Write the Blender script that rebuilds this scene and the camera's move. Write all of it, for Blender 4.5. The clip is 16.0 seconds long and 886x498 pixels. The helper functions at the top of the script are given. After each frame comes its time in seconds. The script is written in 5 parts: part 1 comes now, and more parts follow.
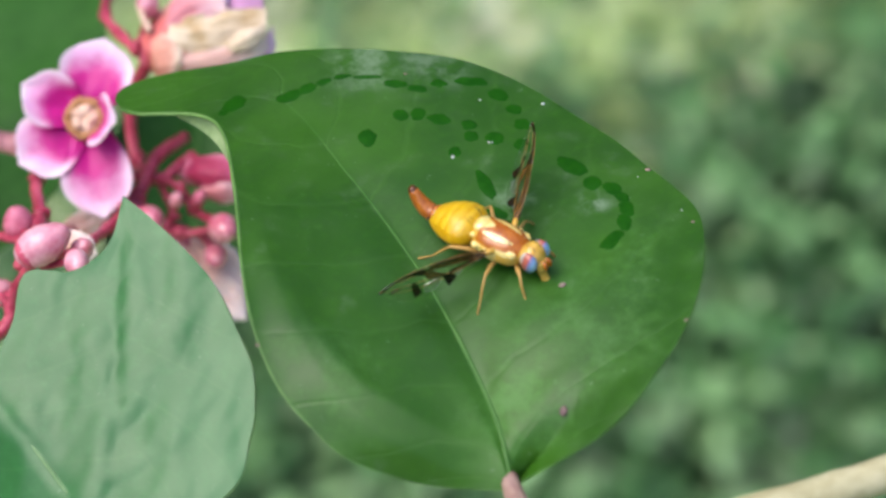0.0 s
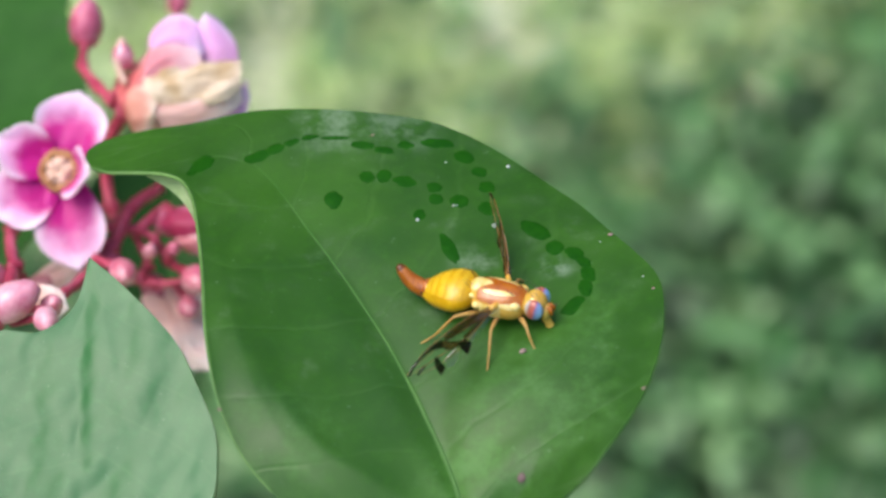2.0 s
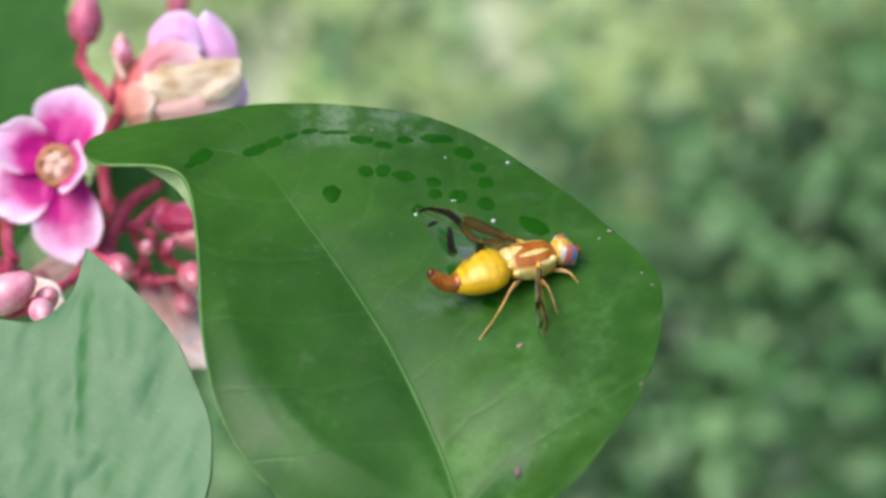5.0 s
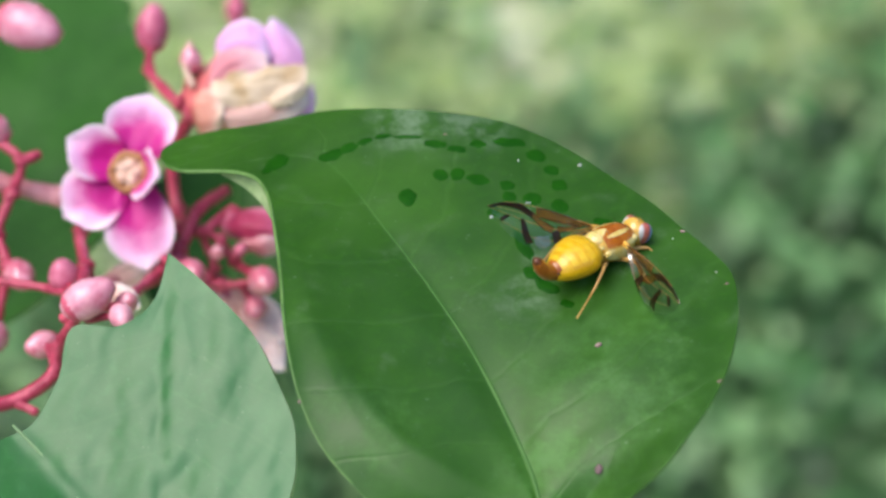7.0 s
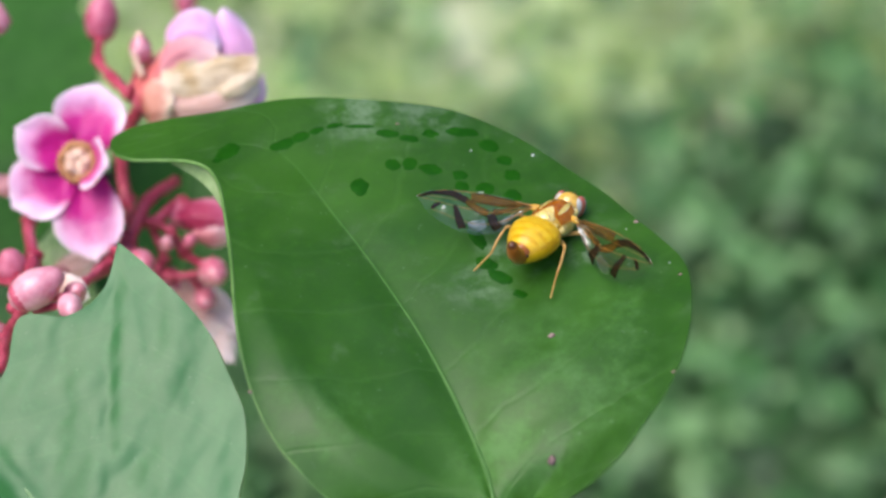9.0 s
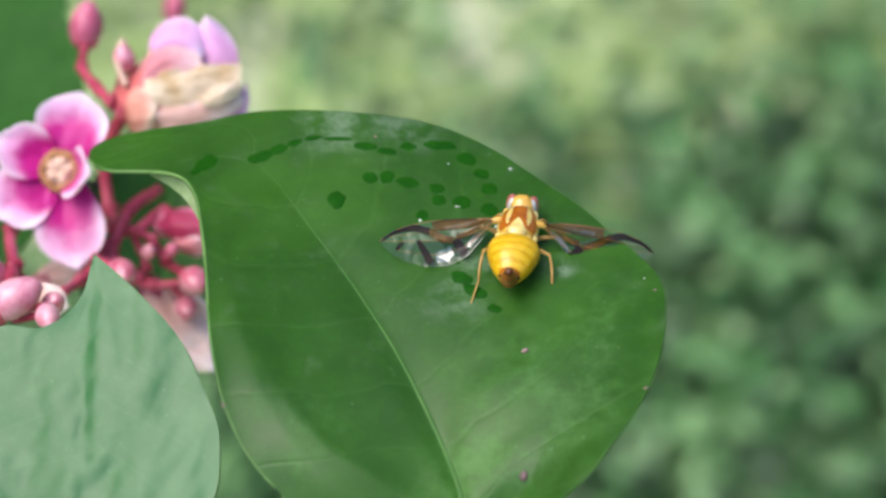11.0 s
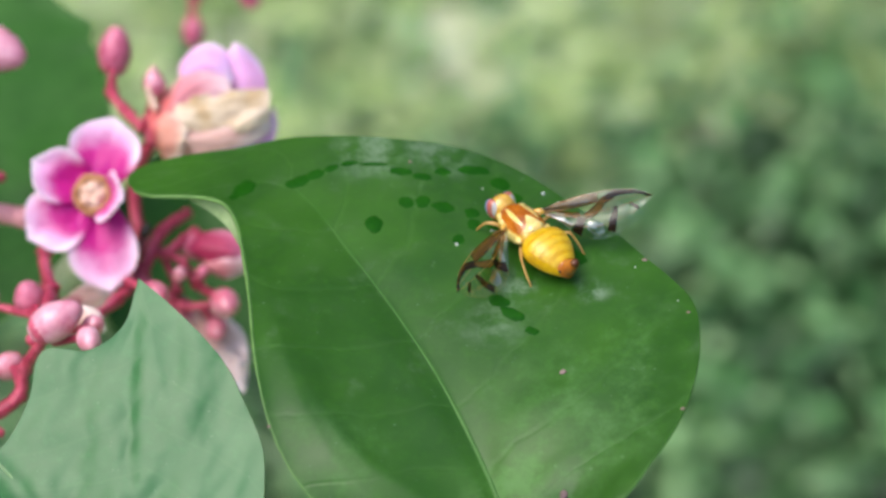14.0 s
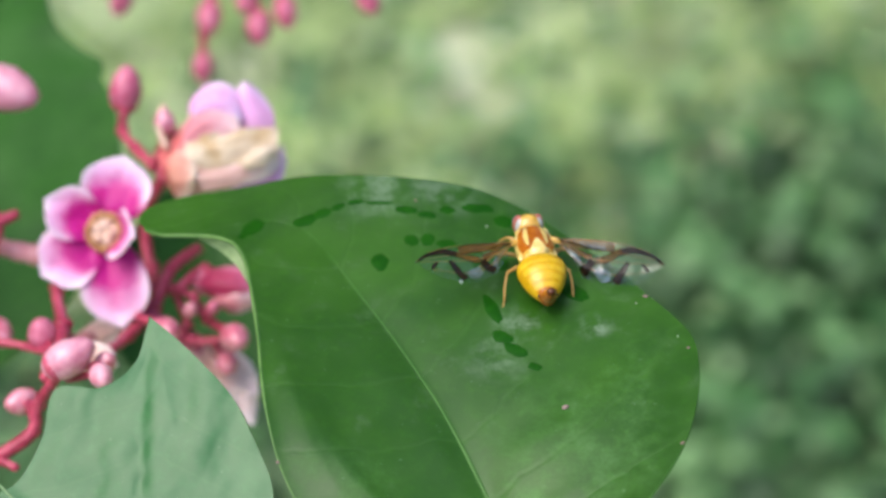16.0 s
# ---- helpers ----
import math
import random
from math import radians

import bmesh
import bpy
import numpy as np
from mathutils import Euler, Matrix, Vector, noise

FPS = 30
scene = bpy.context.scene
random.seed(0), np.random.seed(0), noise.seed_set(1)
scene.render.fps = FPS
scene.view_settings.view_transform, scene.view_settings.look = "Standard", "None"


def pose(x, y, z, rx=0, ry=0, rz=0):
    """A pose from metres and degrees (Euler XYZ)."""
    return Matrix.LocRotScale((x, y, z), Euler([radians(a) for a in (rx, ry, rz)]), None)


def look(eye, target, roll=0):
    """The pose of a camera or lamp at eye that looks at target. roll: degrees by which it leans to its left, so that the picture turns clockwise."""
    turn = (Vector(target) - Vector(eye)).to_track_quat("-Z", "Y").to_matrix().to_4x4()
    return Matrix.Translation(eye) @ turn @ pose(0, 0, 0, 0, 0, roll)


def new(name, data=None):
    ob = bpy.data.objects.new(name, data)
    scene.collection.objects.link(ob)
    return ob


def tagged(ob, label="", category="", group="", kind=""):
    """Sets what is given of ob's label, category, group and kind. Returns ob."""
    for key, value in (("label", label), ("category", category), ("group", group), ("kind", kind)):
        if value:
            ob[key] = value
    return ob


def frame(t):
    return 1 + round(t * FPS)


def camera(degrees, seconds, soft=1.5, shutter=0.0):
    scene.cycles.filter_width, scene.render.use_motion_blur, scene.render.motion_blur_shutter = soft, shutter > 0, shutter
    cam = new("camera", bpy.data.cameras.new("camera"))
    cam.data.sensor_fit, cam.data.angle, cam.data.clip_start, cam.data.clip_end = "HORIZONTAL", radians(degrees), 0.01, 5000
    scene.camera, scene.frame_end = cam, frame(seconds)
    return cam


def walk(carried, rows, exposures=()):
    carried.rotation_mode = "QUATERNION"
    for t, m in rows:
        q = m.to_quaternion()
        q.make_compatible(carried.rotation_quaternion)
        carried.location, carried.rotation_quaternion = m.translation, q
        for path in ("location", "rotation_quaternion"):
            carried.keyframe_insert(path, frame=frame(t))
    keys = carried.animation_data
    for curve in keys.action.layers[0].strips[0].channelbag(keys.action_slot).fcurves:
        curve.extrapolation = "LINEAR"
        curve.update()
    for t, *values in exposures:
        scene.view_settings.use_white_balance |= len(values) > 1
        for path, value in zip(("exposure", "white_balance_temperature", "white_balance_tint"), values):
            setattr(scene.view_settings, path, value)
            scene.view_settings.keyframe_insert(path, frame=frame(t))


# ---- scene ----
# The plant's own axes: x across, y up along the leaf, z towards the eye; lengths on the plant are in millimetres.
PITCH = 42.0
UPV = Vector((0, math.sin(radians(PITCH)), math.cos(radians(PITCH))))
TOV = Vector((0, -math.cos(radians(PITCH)), math.sin(radians(PITCH))))
PLANT = Matrix(((1, UPV.x, TOV.x, 0.0), (0, UPV.y, TOV.y, 0.0), (0, UPV.z, TOV.z, 0.759), (0, 0, 0, 1)))
MM = 0.001


def at_plant(x, y, z, rx=0, ry=0, rz=0):
    return PLANT @ pose(x * MM, y * MM, z * MM, rx, ry, rz)


# ---- camera ----
cam = camera(20, 16.0, soft=2.7)
cam.data.dof.use_dof = True
cam.data.dof.focus_distance = 0.1345
cam.data.dof.aperture_fstop = 45
PATH = [
    (0, -1.47, -2.55, 135.06, -0.11, -0.03, -0.17),
    (0.5, -1.76, -1.72, 134.25, -0.14, -0.01, -0.22),
    (1, -0.44, -2.03, 134.53, -0.07, -0.01, -0.07),
    (1.5, 0.00, -0.00, 136.00, -0.00, 0.00, 0.00),
    (2, 1.00, 0.63, 136.16, -0.03, 0.20, 0.20),
    (2.5, 1.19, 0.42, 136.16, -0.02, 0.16, 0.23),
    (3, 2.44, 1.25, 135.89, 0.10, -0.03, 0.34),
    (3.2, 1.89, 0.07, 135.30, 0.19, 0.08, 0.41),
    (5.3, 0.90, -1.00, 135.59, 0.55, 0.10, 0.89),
    (5.5, 1.74, -0.34, 135.62, 0.46, 0.20, 0.69),
    (6, 0.40, 0.96, 138.41, 0.39, 1.38, 0.78),
    (6.5, 0.75, -2.19, 137.54, 0.81, 1.46, 0.59),
    (7, -2.14, -1.12, 137.76, 0.62, 0.56, 0.32),
    (7.5, -2.99, -2.19, 135.99, 0.93, -0.14, 0.31),
    (8, -2.80, -1.99, 139.48, 0.78, 0.16, 0.57),
    (8.2, -1.90, -1.95, 137.12, 0.69, -0.03, 0.53),
    (10.3, -3.50, -0.99, 137.16, 0.53, -0.84, 0.45),
    (10.5, -1.10, -0.16, 137.84, 0.46, -0.49, 0.51),
    (11, -0.63, -0.57, 137.01, 0.48, -0.44, 0.82),
    (11.5, 0.26, 0.22, 137.16, 0.43, -0.27, 0.70),
    (12, 0.19, 0.89, 137.38, 0.46, -0.23, 0.72),
    (12.5, -0.38, 0.41, 138.03, 0.56, -0.20, 0.82),
    (13, 0.20, 1.02, 138.89, 0.65, -0.28, 0.66),
    (13.5, -1.13, 0.03, 139.58, 0.73, -0.33, 0.63),
    (14, -4.17, -0.07, 139.86, 0.78, -1.06, 0.69),
    (14.5, -3.71, 0.98, 140.76, 0.89, -0.92, 0.72),
    (15, -4.25, 0.51, 140.18, 0.96, -1.06, 0.76),
    (15.5, -5.35, 0.48, 141.35, 1.25, -0.96, 0.55),
    (16, -3.76, 0.95, 142.73, 1.21, -0.76, 0.39),
]
walk(cam, [(t, at_plant(*row)) for t, *row in PATH], exposures=[(0.0, 1.16), (16.0, 1.16)])

# ---- light ----
SUN_ELEVATION, SUN_AZIMUTH = 58.0, -106.0
world = bpy.data.worlds.new("sky")
scene.world = world
world.use_nodes = True
sky = world.node_tree.nodes.new("ShaderNodeTexSky")
sky.sky_type, sky.sun_disc = "NISHITA", False
sky.sun_elevation, sky.sun_rotation = radians(SUN_ELEVATION), radians(SUN_AZIMUTH)
sky.air_density, sky.dust_density, sky.ozone_density = 1.0, 2.4, 0.8
backdrop = world.node_tree.nodes["Background"]
backdrop.inputs["Strength"].default_value = 0.15
world.node_tree.links.new(sky.outputs[0], backdrop.inputs[0])
sun_data = bpy.data.lights.new("sun", "SUN")
sun_data.energy, sun_data.angle, sun_data.color = 1.6, radians(55), (1.0, 0.975, 0.88)
sun = new("sun", sun_data)
ray = Vector((math.sin(radians(SUN_AZIMUTH)) * math.cos(radians(SUN_ELEVATION)), math.cos(radians(SUN_AZIMUTH)) * math.cos(radians(SUN_ELEVATION)), math.sin(radians(SUN_ELEVATION))))
sun.matrix_world = look(ray * 10, (0, 0, 0))


# ---- materials ----
def nodes_of(name):
    m = bpy.data.materials.new(name)
    m.use_nodes = True
    t = m.node_tree
    return m, t, t.nodes["Principled BSDF"]


def node(t, kind, **values):
    n = t.nodes.new(kind)
    for key, value in values.items():
        n.inputs[key].default_value = value
    return n


def noise_of(t, scale, detail=3.0, rough=0.55, coords="Object"):
    c = t.nodes.new("ShaderNodeTexCoord")
    n = node(t, "ShaderNodeTexNoise", Scale=scale, Detail=detail, Roughness=rough)
    t.links.new(c.outputs[coords], n.inputs["Vector"])
    return n.outputs["Fac"]


def spread(t, value, low, high, to_low=0.0, to_high=1.0):
    n = t.nodes.new("ShaderNodeMapRange")
    n.interpolation_type = "SMOOTHSTEP"
    t.links.new(value, n.inputs["Value"])
    for key, v in (("From Min", low), ("From Max", high), ("To Min", to_low), ("To Max", to_high)):
        n.inputs[key].default_value = v
    return n.outputs["Result"]


def blend(t, fac, a, b):
    n = t.nodes.new("ShaderNodeMix")
    n.data_type = "RGBA"
    for socket, value in ((n.inputs["Factor"], fac), (n.inputs[6], a), (n.inputs[7], b)):
        if isinstance(value, (tuple, list)):
            socket.default_value = (*value, 1)
        elif isinstance(value, float):
            socket.default_value = value
        else:
            t.links.new(value, socket)
    return n.outputs[2]


def math_node(t, kind, a, b=0.0):
    n = t.nodes.new("ShaderNodeMath")
    n.operation = kind
    for socket, value in zip(n.inputs, (a, b)):
        if isinstance(value, (int, float)):
            socket.default_value = value
        else:
            t.links.new(value, socket)
    return n.outputs[0]


def bumped(t, bsdf, height, strength, distance):
    n = node(t, "ShaderNodeBump", Strength=strength, Distance=distance)
    t.links.new(height, n.inputs["Height"])
    t.links.new(n.outputs[0], bsdf.inputs["Normal"])


def set_gloss(bsdf, rough, spec=0.5, coat=0.0, sss=0.0, radius=0.0005):
    bsdf.inputs["Roughness"].default_value = rough
    bsdf.inputs["Specular IOR Level"].default_value = spec
    bsdf.inputs["Coat Weight"].default_value = coat
    bsdf.inputs["Coat Roughness"].default_value = 0.15
    if sss:
        bsdf.inputs["Subsurface Weight"].default_value = sss
        bsdf.inputs["Subsurface Radius"].default_value = (radius, radius * 0.7, radius * 0.5)
        bsdf.inputs["Subsurface Scale"].default_value = 1.0


def plain(name, dark, light, scale, rough=0.5, spec=0.5, coat=0.0, sss=0.0, bump=0.0, fine=4.0):
    """Two tones of one surface, mixed at two scales, with a fine relief."""
    m, t, b = nodes_of(name)
    broad, grain = noise_of(t, scale), noise_of(t, scale * fine, 4.0, 0.65)
    mixed = math_node(t, "ADD", math_node(t, "MULTIPLY", broad, 0.65), math_node(t, "MULTIPLY", grain, 0.35))
    t.links.new(blend(t, spread(t, mixed, 0.34, 0.66), dark, light), b.inputs["Base Color"])
    set_gloss(b, rough, spec, coat, sss)
    if bump:
        bumped(t, b, grain, bump, 0.00004)
    return m


# the third tone is pale sky sheen put into the blade's colour
FILM, YELLOWED, SHEEN = (0.42, 0.5, 0.42), (0.3, 0.4, 0.02), (0.13, 0.33, 0.08)


def leaf_material(name, dark, light, vein, rough, count, spec, residue_and_sheen=(), relief=0.42, veins=0.36, dusty=1.0):
    """A waxy leaf: mottled green, pale side veins along the blade's own coordinates, dust, dried residues and painted
    sheen.
    """
    m, t, b = nodes_of(name)
    broad, grain = noise_of(t, 130.0), noise_of(t, 1400.0, 5.0, 0.7)
    green = blend(t, spread(t, broad, 0.3, 0.7), dark, light)
    green = blend(t, spread(t, grain, 0.45, 0.8, 0.0, 0.35), green, tuple(c * 1.35 for c in light))
    uv = t.nodes.new("ShaderNodeUVMap")
    split = t.nodes.new("ShaderNodeSeparateXYZ")
    t.links.new(uv.outputs[0], split.inputs[0])
    u, v = split.outputs[0], math_node(t, "ABSOLUTE", math_node(t, "SUBTRACT", split.outputs[1], 0.5))
    wob = math_node(t, "MULTIPLY", noise_of(t, 260.0), 0.05)
    along = math_node(t, "ADD", math_node(t, "SUBTRACT", u, math_node(t, "MULTIPLY", v, 0.42)), wob)
    tooth = math_node(t, "ABSOLUTE", math_node(t, "SUBTRACT", math_node(t, "FRACT", math_node(t, "MULTIPLY", along, count)), 0.5))
    line = spread(t, tooth, 0.0, 0.06, 1.0, 0.0)
    green = blend(t, math_node(t, "MULTIPLY", line, 0.045), green, vein)
    dust = noise_of(t, 420.0, 6.0, 0.75)
    pale = math_node(t, "ADD", spread(t, dust, 0.54, 0.8, 0.0, 0.09 * dusty), spread(t, noise_of(t, 2600.0, 2.0), 0.7, 0.78, 0.0, 0.12))
    coords = t.nodes.new("ShaderNodeTexCoord")
    for x, y, z, size, amount, tone in residue_and_sheen:
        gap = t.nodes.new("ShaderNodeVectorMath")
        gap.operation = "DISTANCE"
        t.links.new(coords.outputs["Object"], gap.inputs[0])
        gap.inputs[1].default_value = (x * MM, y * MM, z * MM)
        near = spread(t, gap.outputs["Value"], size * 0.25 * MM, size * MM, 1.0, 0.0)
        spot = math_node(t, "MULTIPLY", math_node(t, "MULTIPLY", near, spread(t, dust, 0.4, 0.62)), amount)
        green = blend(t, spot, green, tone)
    t.links.new(blend(t, pale, green, FILM), b.inputs["Base Color"])
    set_gloss(b, rough, spec, 0.0, 0.0)
    t.links.new(spread(t, dust, 0.3, 0.75, rough - 0.06 * dusty, rough + 0.14 * dusty), b.inputs["Roughness"])
    height = math_node(t, "ADD", math_node(t, "MULTIPLY", line, -veins), math_node(t, "MULTIPLY", grain, 0.5))
    bumped(t, b, math_node(t, "ADD", height, math_node(t, "MULTIPLY", noise_of(t, 330.0), 0.5)), relief, 0.0001)
    return m


def petal_material(name, deep, soft, rim):
    """A petal: deep at its claw, soft in its middle, nearly white at its rim, by the petal's own coordinates."""
    m, t, b = nodes_of(name)
    uv = t.nodes.new("ShaderNodeUVMap")
    split = t.nodes.new("ShaderNodeSeparateXYZ")
    t.links.new(uv.outputs[0], split.inputs[0])
    u, v = split.outputs[0], math_node(t, "MULTIPLY", math_node(t, "ABSOLUTE", math_node(t, "SUBTRACT", split.outputs[1], 0.5)), 2.0)
    wob = math_node(t, "MULTIPLY", math_node(t, "SUBTRACT", noise_of(t, 900.0, 5.0, 0.7), 0.5), 0.45)
    reach = math_node(t, "ADD", math_node(t, "ADD", u, math_node(t, "MULTIPLY", math_node(t, "POWER", v, 2.0), 0.28)), wob)
    c = blend(t, spread(t, reach, 0.46, 0.9), deep, soft)
    edge = math_node(t, "MULTIPLY", math_node(t, "MAXIMUM", spread(t, u, 0.74, 1.0), spread(t, v, 0.66, 1.0)), 0.75)
    c = blend(t, math_node(t, "MULTIPLY", edge, spread(t, u, 0.22, 0.6)), c, rim)
    t.links.new(c, b.inputs["Base Color"])
    set_gloss(b, 0.5, 0.35, 0.0, 0.25, 0.0004)
    bumped(t, b, noise_of(t, 2600.0, 3.0), 0.25, 0.00004)
    return m


def wing_material(name, tint, cover, rough):
    """Clear or tinted wing membrane: light goes through, its glaze shines."""
    m, t, b = nodes_of(name)
    out = t.nodes["Material Output"]
    clear = t.nodes.new("ShaderNodeBsdfTransparent")
    clear.inputs[0].default_value = (0.93, 0.94, 0.92, 1)
    uv = t.nodes.new("ShaderNodeUVMap")
    split = t.nodes.new("ShaderNodeSeparateXYZ")
    t.links.new(uv.outputs[0], split.inputs[0])
    side = math_node(t, "ABSOLUTE", math_node(t, "SUBTRACT", split.outputs[1], 0.5))
    tone = blend(t, spread(t, noise_of(t, 1800.0), 0.35, 0.7), tint, tuple(c * 1.7 for c in tint))
    t.links.new(blend(t, spread(t, side, 0.24, 0.46), tone, tuple(c * 0.4 for c in tint)), b.inputs["Base Color"])
    set_gloss(b, rough, 0.3, 0.1)
    bumped(t, b, noise_of(t, 1100.0), 0.5, 0.0001)
    mix = t.nodes.new("ShaderNodeMixShader")
    mix.inputs[0].default_value = cover
    t.links.new(clear.outputs[0], mix.inputs[1])
    t.links.new(b.outputs[0], mix.inputs[2])
    t.links.new(mix.outputs[0], out.inputs[0])
    return m


def membrane_material(name, cap):
    """Bare wing membrane: clear, with the sky's gloss on its ripples."""
    m, t, b = nodes_of(name)
    clear = t.nodes.new("ShaderNodeBsdfTransparent")
    clear.inputs[0].default_value = (0.985, 0.985, 0.98, 1)
    shine = t.nodes.new("ShaderNodeBsdfGlossy")
    shine.inputs["Roughness"].default_value = 0.3
    ripple = node(t, "ShaderNodeBump", Strength=1.0, Distance=0.00022)
    t.links.new(noise_of(t, 900.0, 2.0), ripple.inputs["Height"])
    fresnel = node(t, "ShaderNodeFresnel", IOR=1.2 + 3.0 * cap)
    for n in (shine, fresnel):
        t.links.new(ripple.outputs[0], n.inputs["Normal"])
    mix = t.nodes.new("ShaderNodeMixShader")
    t.links.new(math_node(t, "MINIMUM", fresnel.outputs[0], cap), mix.inputs[0])
    t.links.new(clear.outputs[0], mix.inputs[1])
    t.links.new(shine.outputs[0], mix.inputs[2])
    t.nodes.remove(b)
    t.links.new(mix.outputs[0], t.nodes["Material Output"].inputs[0])
    return m


def eye_material():
    """The fly's eye: a red-violet band between blue and whitish ones."""
    m, t, b = nodes_of("compound_eye")
    c = t.nodes.new("ShaderNodeTexCoord")
    split = t.nodes.new("ShaderNodeSeparateXYZ")
    t.links.new(c.outputs["Generated"], split.inputs[0])
    ramp = t.nodes.new("ShaderNodeValToRGB")
    stops = ((0.0, (0.44, 0.46, 0.44)), (0.17, (0.4, 0.38, 0.37)), (0.25, (0.36, 0.1, 0.07)), (0.47, (0.42, 0.1, 0.07)), (0.58, (0.17, 0.17, 0.36)), (0.76, (0.2, 0.38, 0.6)), (1.0, (0.45, 0.52, 0.55)))
    while len(ramp.color_ramp.elements) < len(stops):
        ramp.color_ramp.elements.new(0.5)
    for e, (at, rgb) in zip(ramp.color_ramp.elements, stops):
        e.position, e.color = at, (*rgb, 1)
    slant = math_node(t, "ADD", math_node(t, "MULTIPLY", split.outputs[0], 0.9), math_node(t, "MULTIPLY", math_node(t, "SUBTRACT", split.outputs[2], 0.5), -0.25))
    t.links.new(slant, ramp.inputs[0])
    t.links.new(ramp.outputs[0], b.inputs["Base Color"])
    set_gloss(b, 0.3, 0.5, 0.25)
    bumped(t, b, noise_of(t, 12000.0), 0.2, 0.00001)
    return m


def island_material(name, stops, rough, spec=0.3, glow_through=0.25):
    """Many small leaves or blades in one mesh, each with a tone of its own, darkened in clumps."""
    m, t, b = nodes_of(name)
    g = t.nodes.new("ShaderNodeNewGeometry")
    ramp = t.nodes.new("ShaderNodeValToRGB")
    while len(ramp.color_ramp.elements) < len(stops):
        ramp.color_ramp.elements.new(0.5)
    for e, (at, rgb) in zip(ramp.color_ramp.elements, stops):
        e.position, e.color = at, (*rgb, 1)
    t.links.new(g.outputs["Random Per Island"], ramp.inputs[0])
    # noise clumps darken the colour in place of shaded gaps between plants
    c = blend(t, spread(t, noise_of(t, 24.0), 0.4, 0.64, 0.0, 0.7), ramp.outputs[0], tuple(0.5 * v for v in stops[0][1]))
    t.links.new(c, b.inputs["Base Color"])
    set_gloss(b, rough, spec)
    return m


# green patches paint sky sheen on the lobes; top-margin film is dust and sheen
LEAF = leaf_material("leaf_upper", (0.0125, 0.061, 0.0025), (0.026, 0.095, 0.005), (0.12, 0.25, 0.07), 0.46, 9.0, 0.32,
                     residue_and_sheen=((6.5, -1.0, 3.1, 1.7, 0.45, FILM), (1.2, -2.2, 4.3, 2.6, 0.12, FILM), (-5.6, 7.7, -5.6, 3.6, 0.19, FILM), (-1.5, 7.2, -5.0, 2.6, 0.15, FILM), (2.4, -0.6, 2.6, 2.2, 0.2, FILM), (10.9, -5.7, 8.4, 1.2, 0.55, YELLOWED), (6.0, -7.5, 8.8, 8.0, 0.15, SHEEN), (8.5, -3.0, 5.6, 3.5, 0.1, SHEEN), (-7.5, -10.0, 9.0, 5.0, 0.16, SHEEN), (2.6, -11.0, 9.8, 5.0, 0.18, SHEEN)))
# paler, bluer copy of the leaf: part of its sky sheen is colour
LEAF_PALE = leaf_material("leaf_upper_glossy", (0.02, 0.105, 0.026), (0.032, 0.132, 0.04), (0.14, 0.27, 0.1), 0.38, 7.0, 0.37, relief=0.22, veins=0.0, dusty=0.3)
LEAF_DEEP = leaf_material("leaf_upper_shaded", (0.012, 0.062, 0.006), (0.026, 0.1, 0.013), (0.06, 0.15, 0.04), 0.5, 6.0, 0.16)
LEAF_UNDER = plain("leaf_underside", (0.2, 0.3, 0.13), (0.32, 0.42, 0.22), 400.0, 0.6)
LEAF_RIM = plain("leaf_rim", (0.06, 0.15, 0.028), (0.12, 0.235, 0.06), 300.0, 0.5)
MIDRIB = plain("midrib_skin", (0.028, 0.102, 0.01), (0.05, 0.145, 0.022), 220.0, 0.5, 0.3)
RIB_PALE = plain("midrib_pale", (0.034, 0.115, 0.016), (0.06, 0.155, 0.03), 220.0, 0.5, 0.3)
VEIN_PALE = plain("vein_pale", (0.13, 0.24, 0.1), (0.18, 0.29, 0.14), 500.0, 0.5, 0.3)
BARK = plain("twig_bark", (0.33, 0.3, 0.17), (0.46, 0.42, 0.27), 350.0, 0.75, 0.3, bump=0.5)
PETIOLE = plain("petiole_skin", (0.25, 0.13, 0.12), (0.36, 0.24, 0.2), 500.0, 0.55)
STALK = plain("stalk_skin", (0.28, 0.016, 0.05), (0.5, 0.07, 0.13), 700.0, 0.42, 0.45, sss=0.12, bump=0.9)
STALK_PALE = plain("stalk_pale", (0.45, 0.16, 0.19), (0.6, 0.28, 0.31), 450.0, 0.5, 0.4, sss=0.15)
BUD = plain("bud_skin", (0.5, 0.1, 0.17), (0.7, 0.32, 0.4), 600.0, 0.24, 0.5, coat=0.7, sss=0.25, bump=0.3)
BUD_DARK = plain("bud_skin_dark", (0.4, 0.06, 0.13), (0.6, 0.18, 0.28), 600.0, 0.42, 0.45, sss=0.2, bump=0.3)
BUD_PALE = plain("bud_skin_pale", (0.56, 0.17, 0.26), (0.72, 0.36, 0.45), 500.0, 0.34, 0.5, coat=0.3, sss=0.3)
CALYX = plain("calyx_skin", (0.45, 0.045, 0.1), (0.62, 0.13, 0.22), 600.0, 0.45, 0.4, sss=0.2)
PETAL = petal_material("petal_open", (0.46, 0.003, 0.2), (0.76, 0.4, 0.64), (0.82, 0.66, 0.77))
PETAL_MAUVE = petal_material("petal_mauve", (0.7, 0.34, 0.6), (0.72, 0.42, 0.68), (0.84, 0.64, 0.82))
PETAL_CRIMSON = petal_material("petal_crimson", (0.32, 0.025, 0.08), (0.48, 0.11, 0.2), (0.56, 0.22, 0.31))
PETAL_PEACH = petal_material("petal_peach", (0.6, 0.26, 0.2), (0.74, 0.54, 0.42), (0.76, 0.62, 0.5))
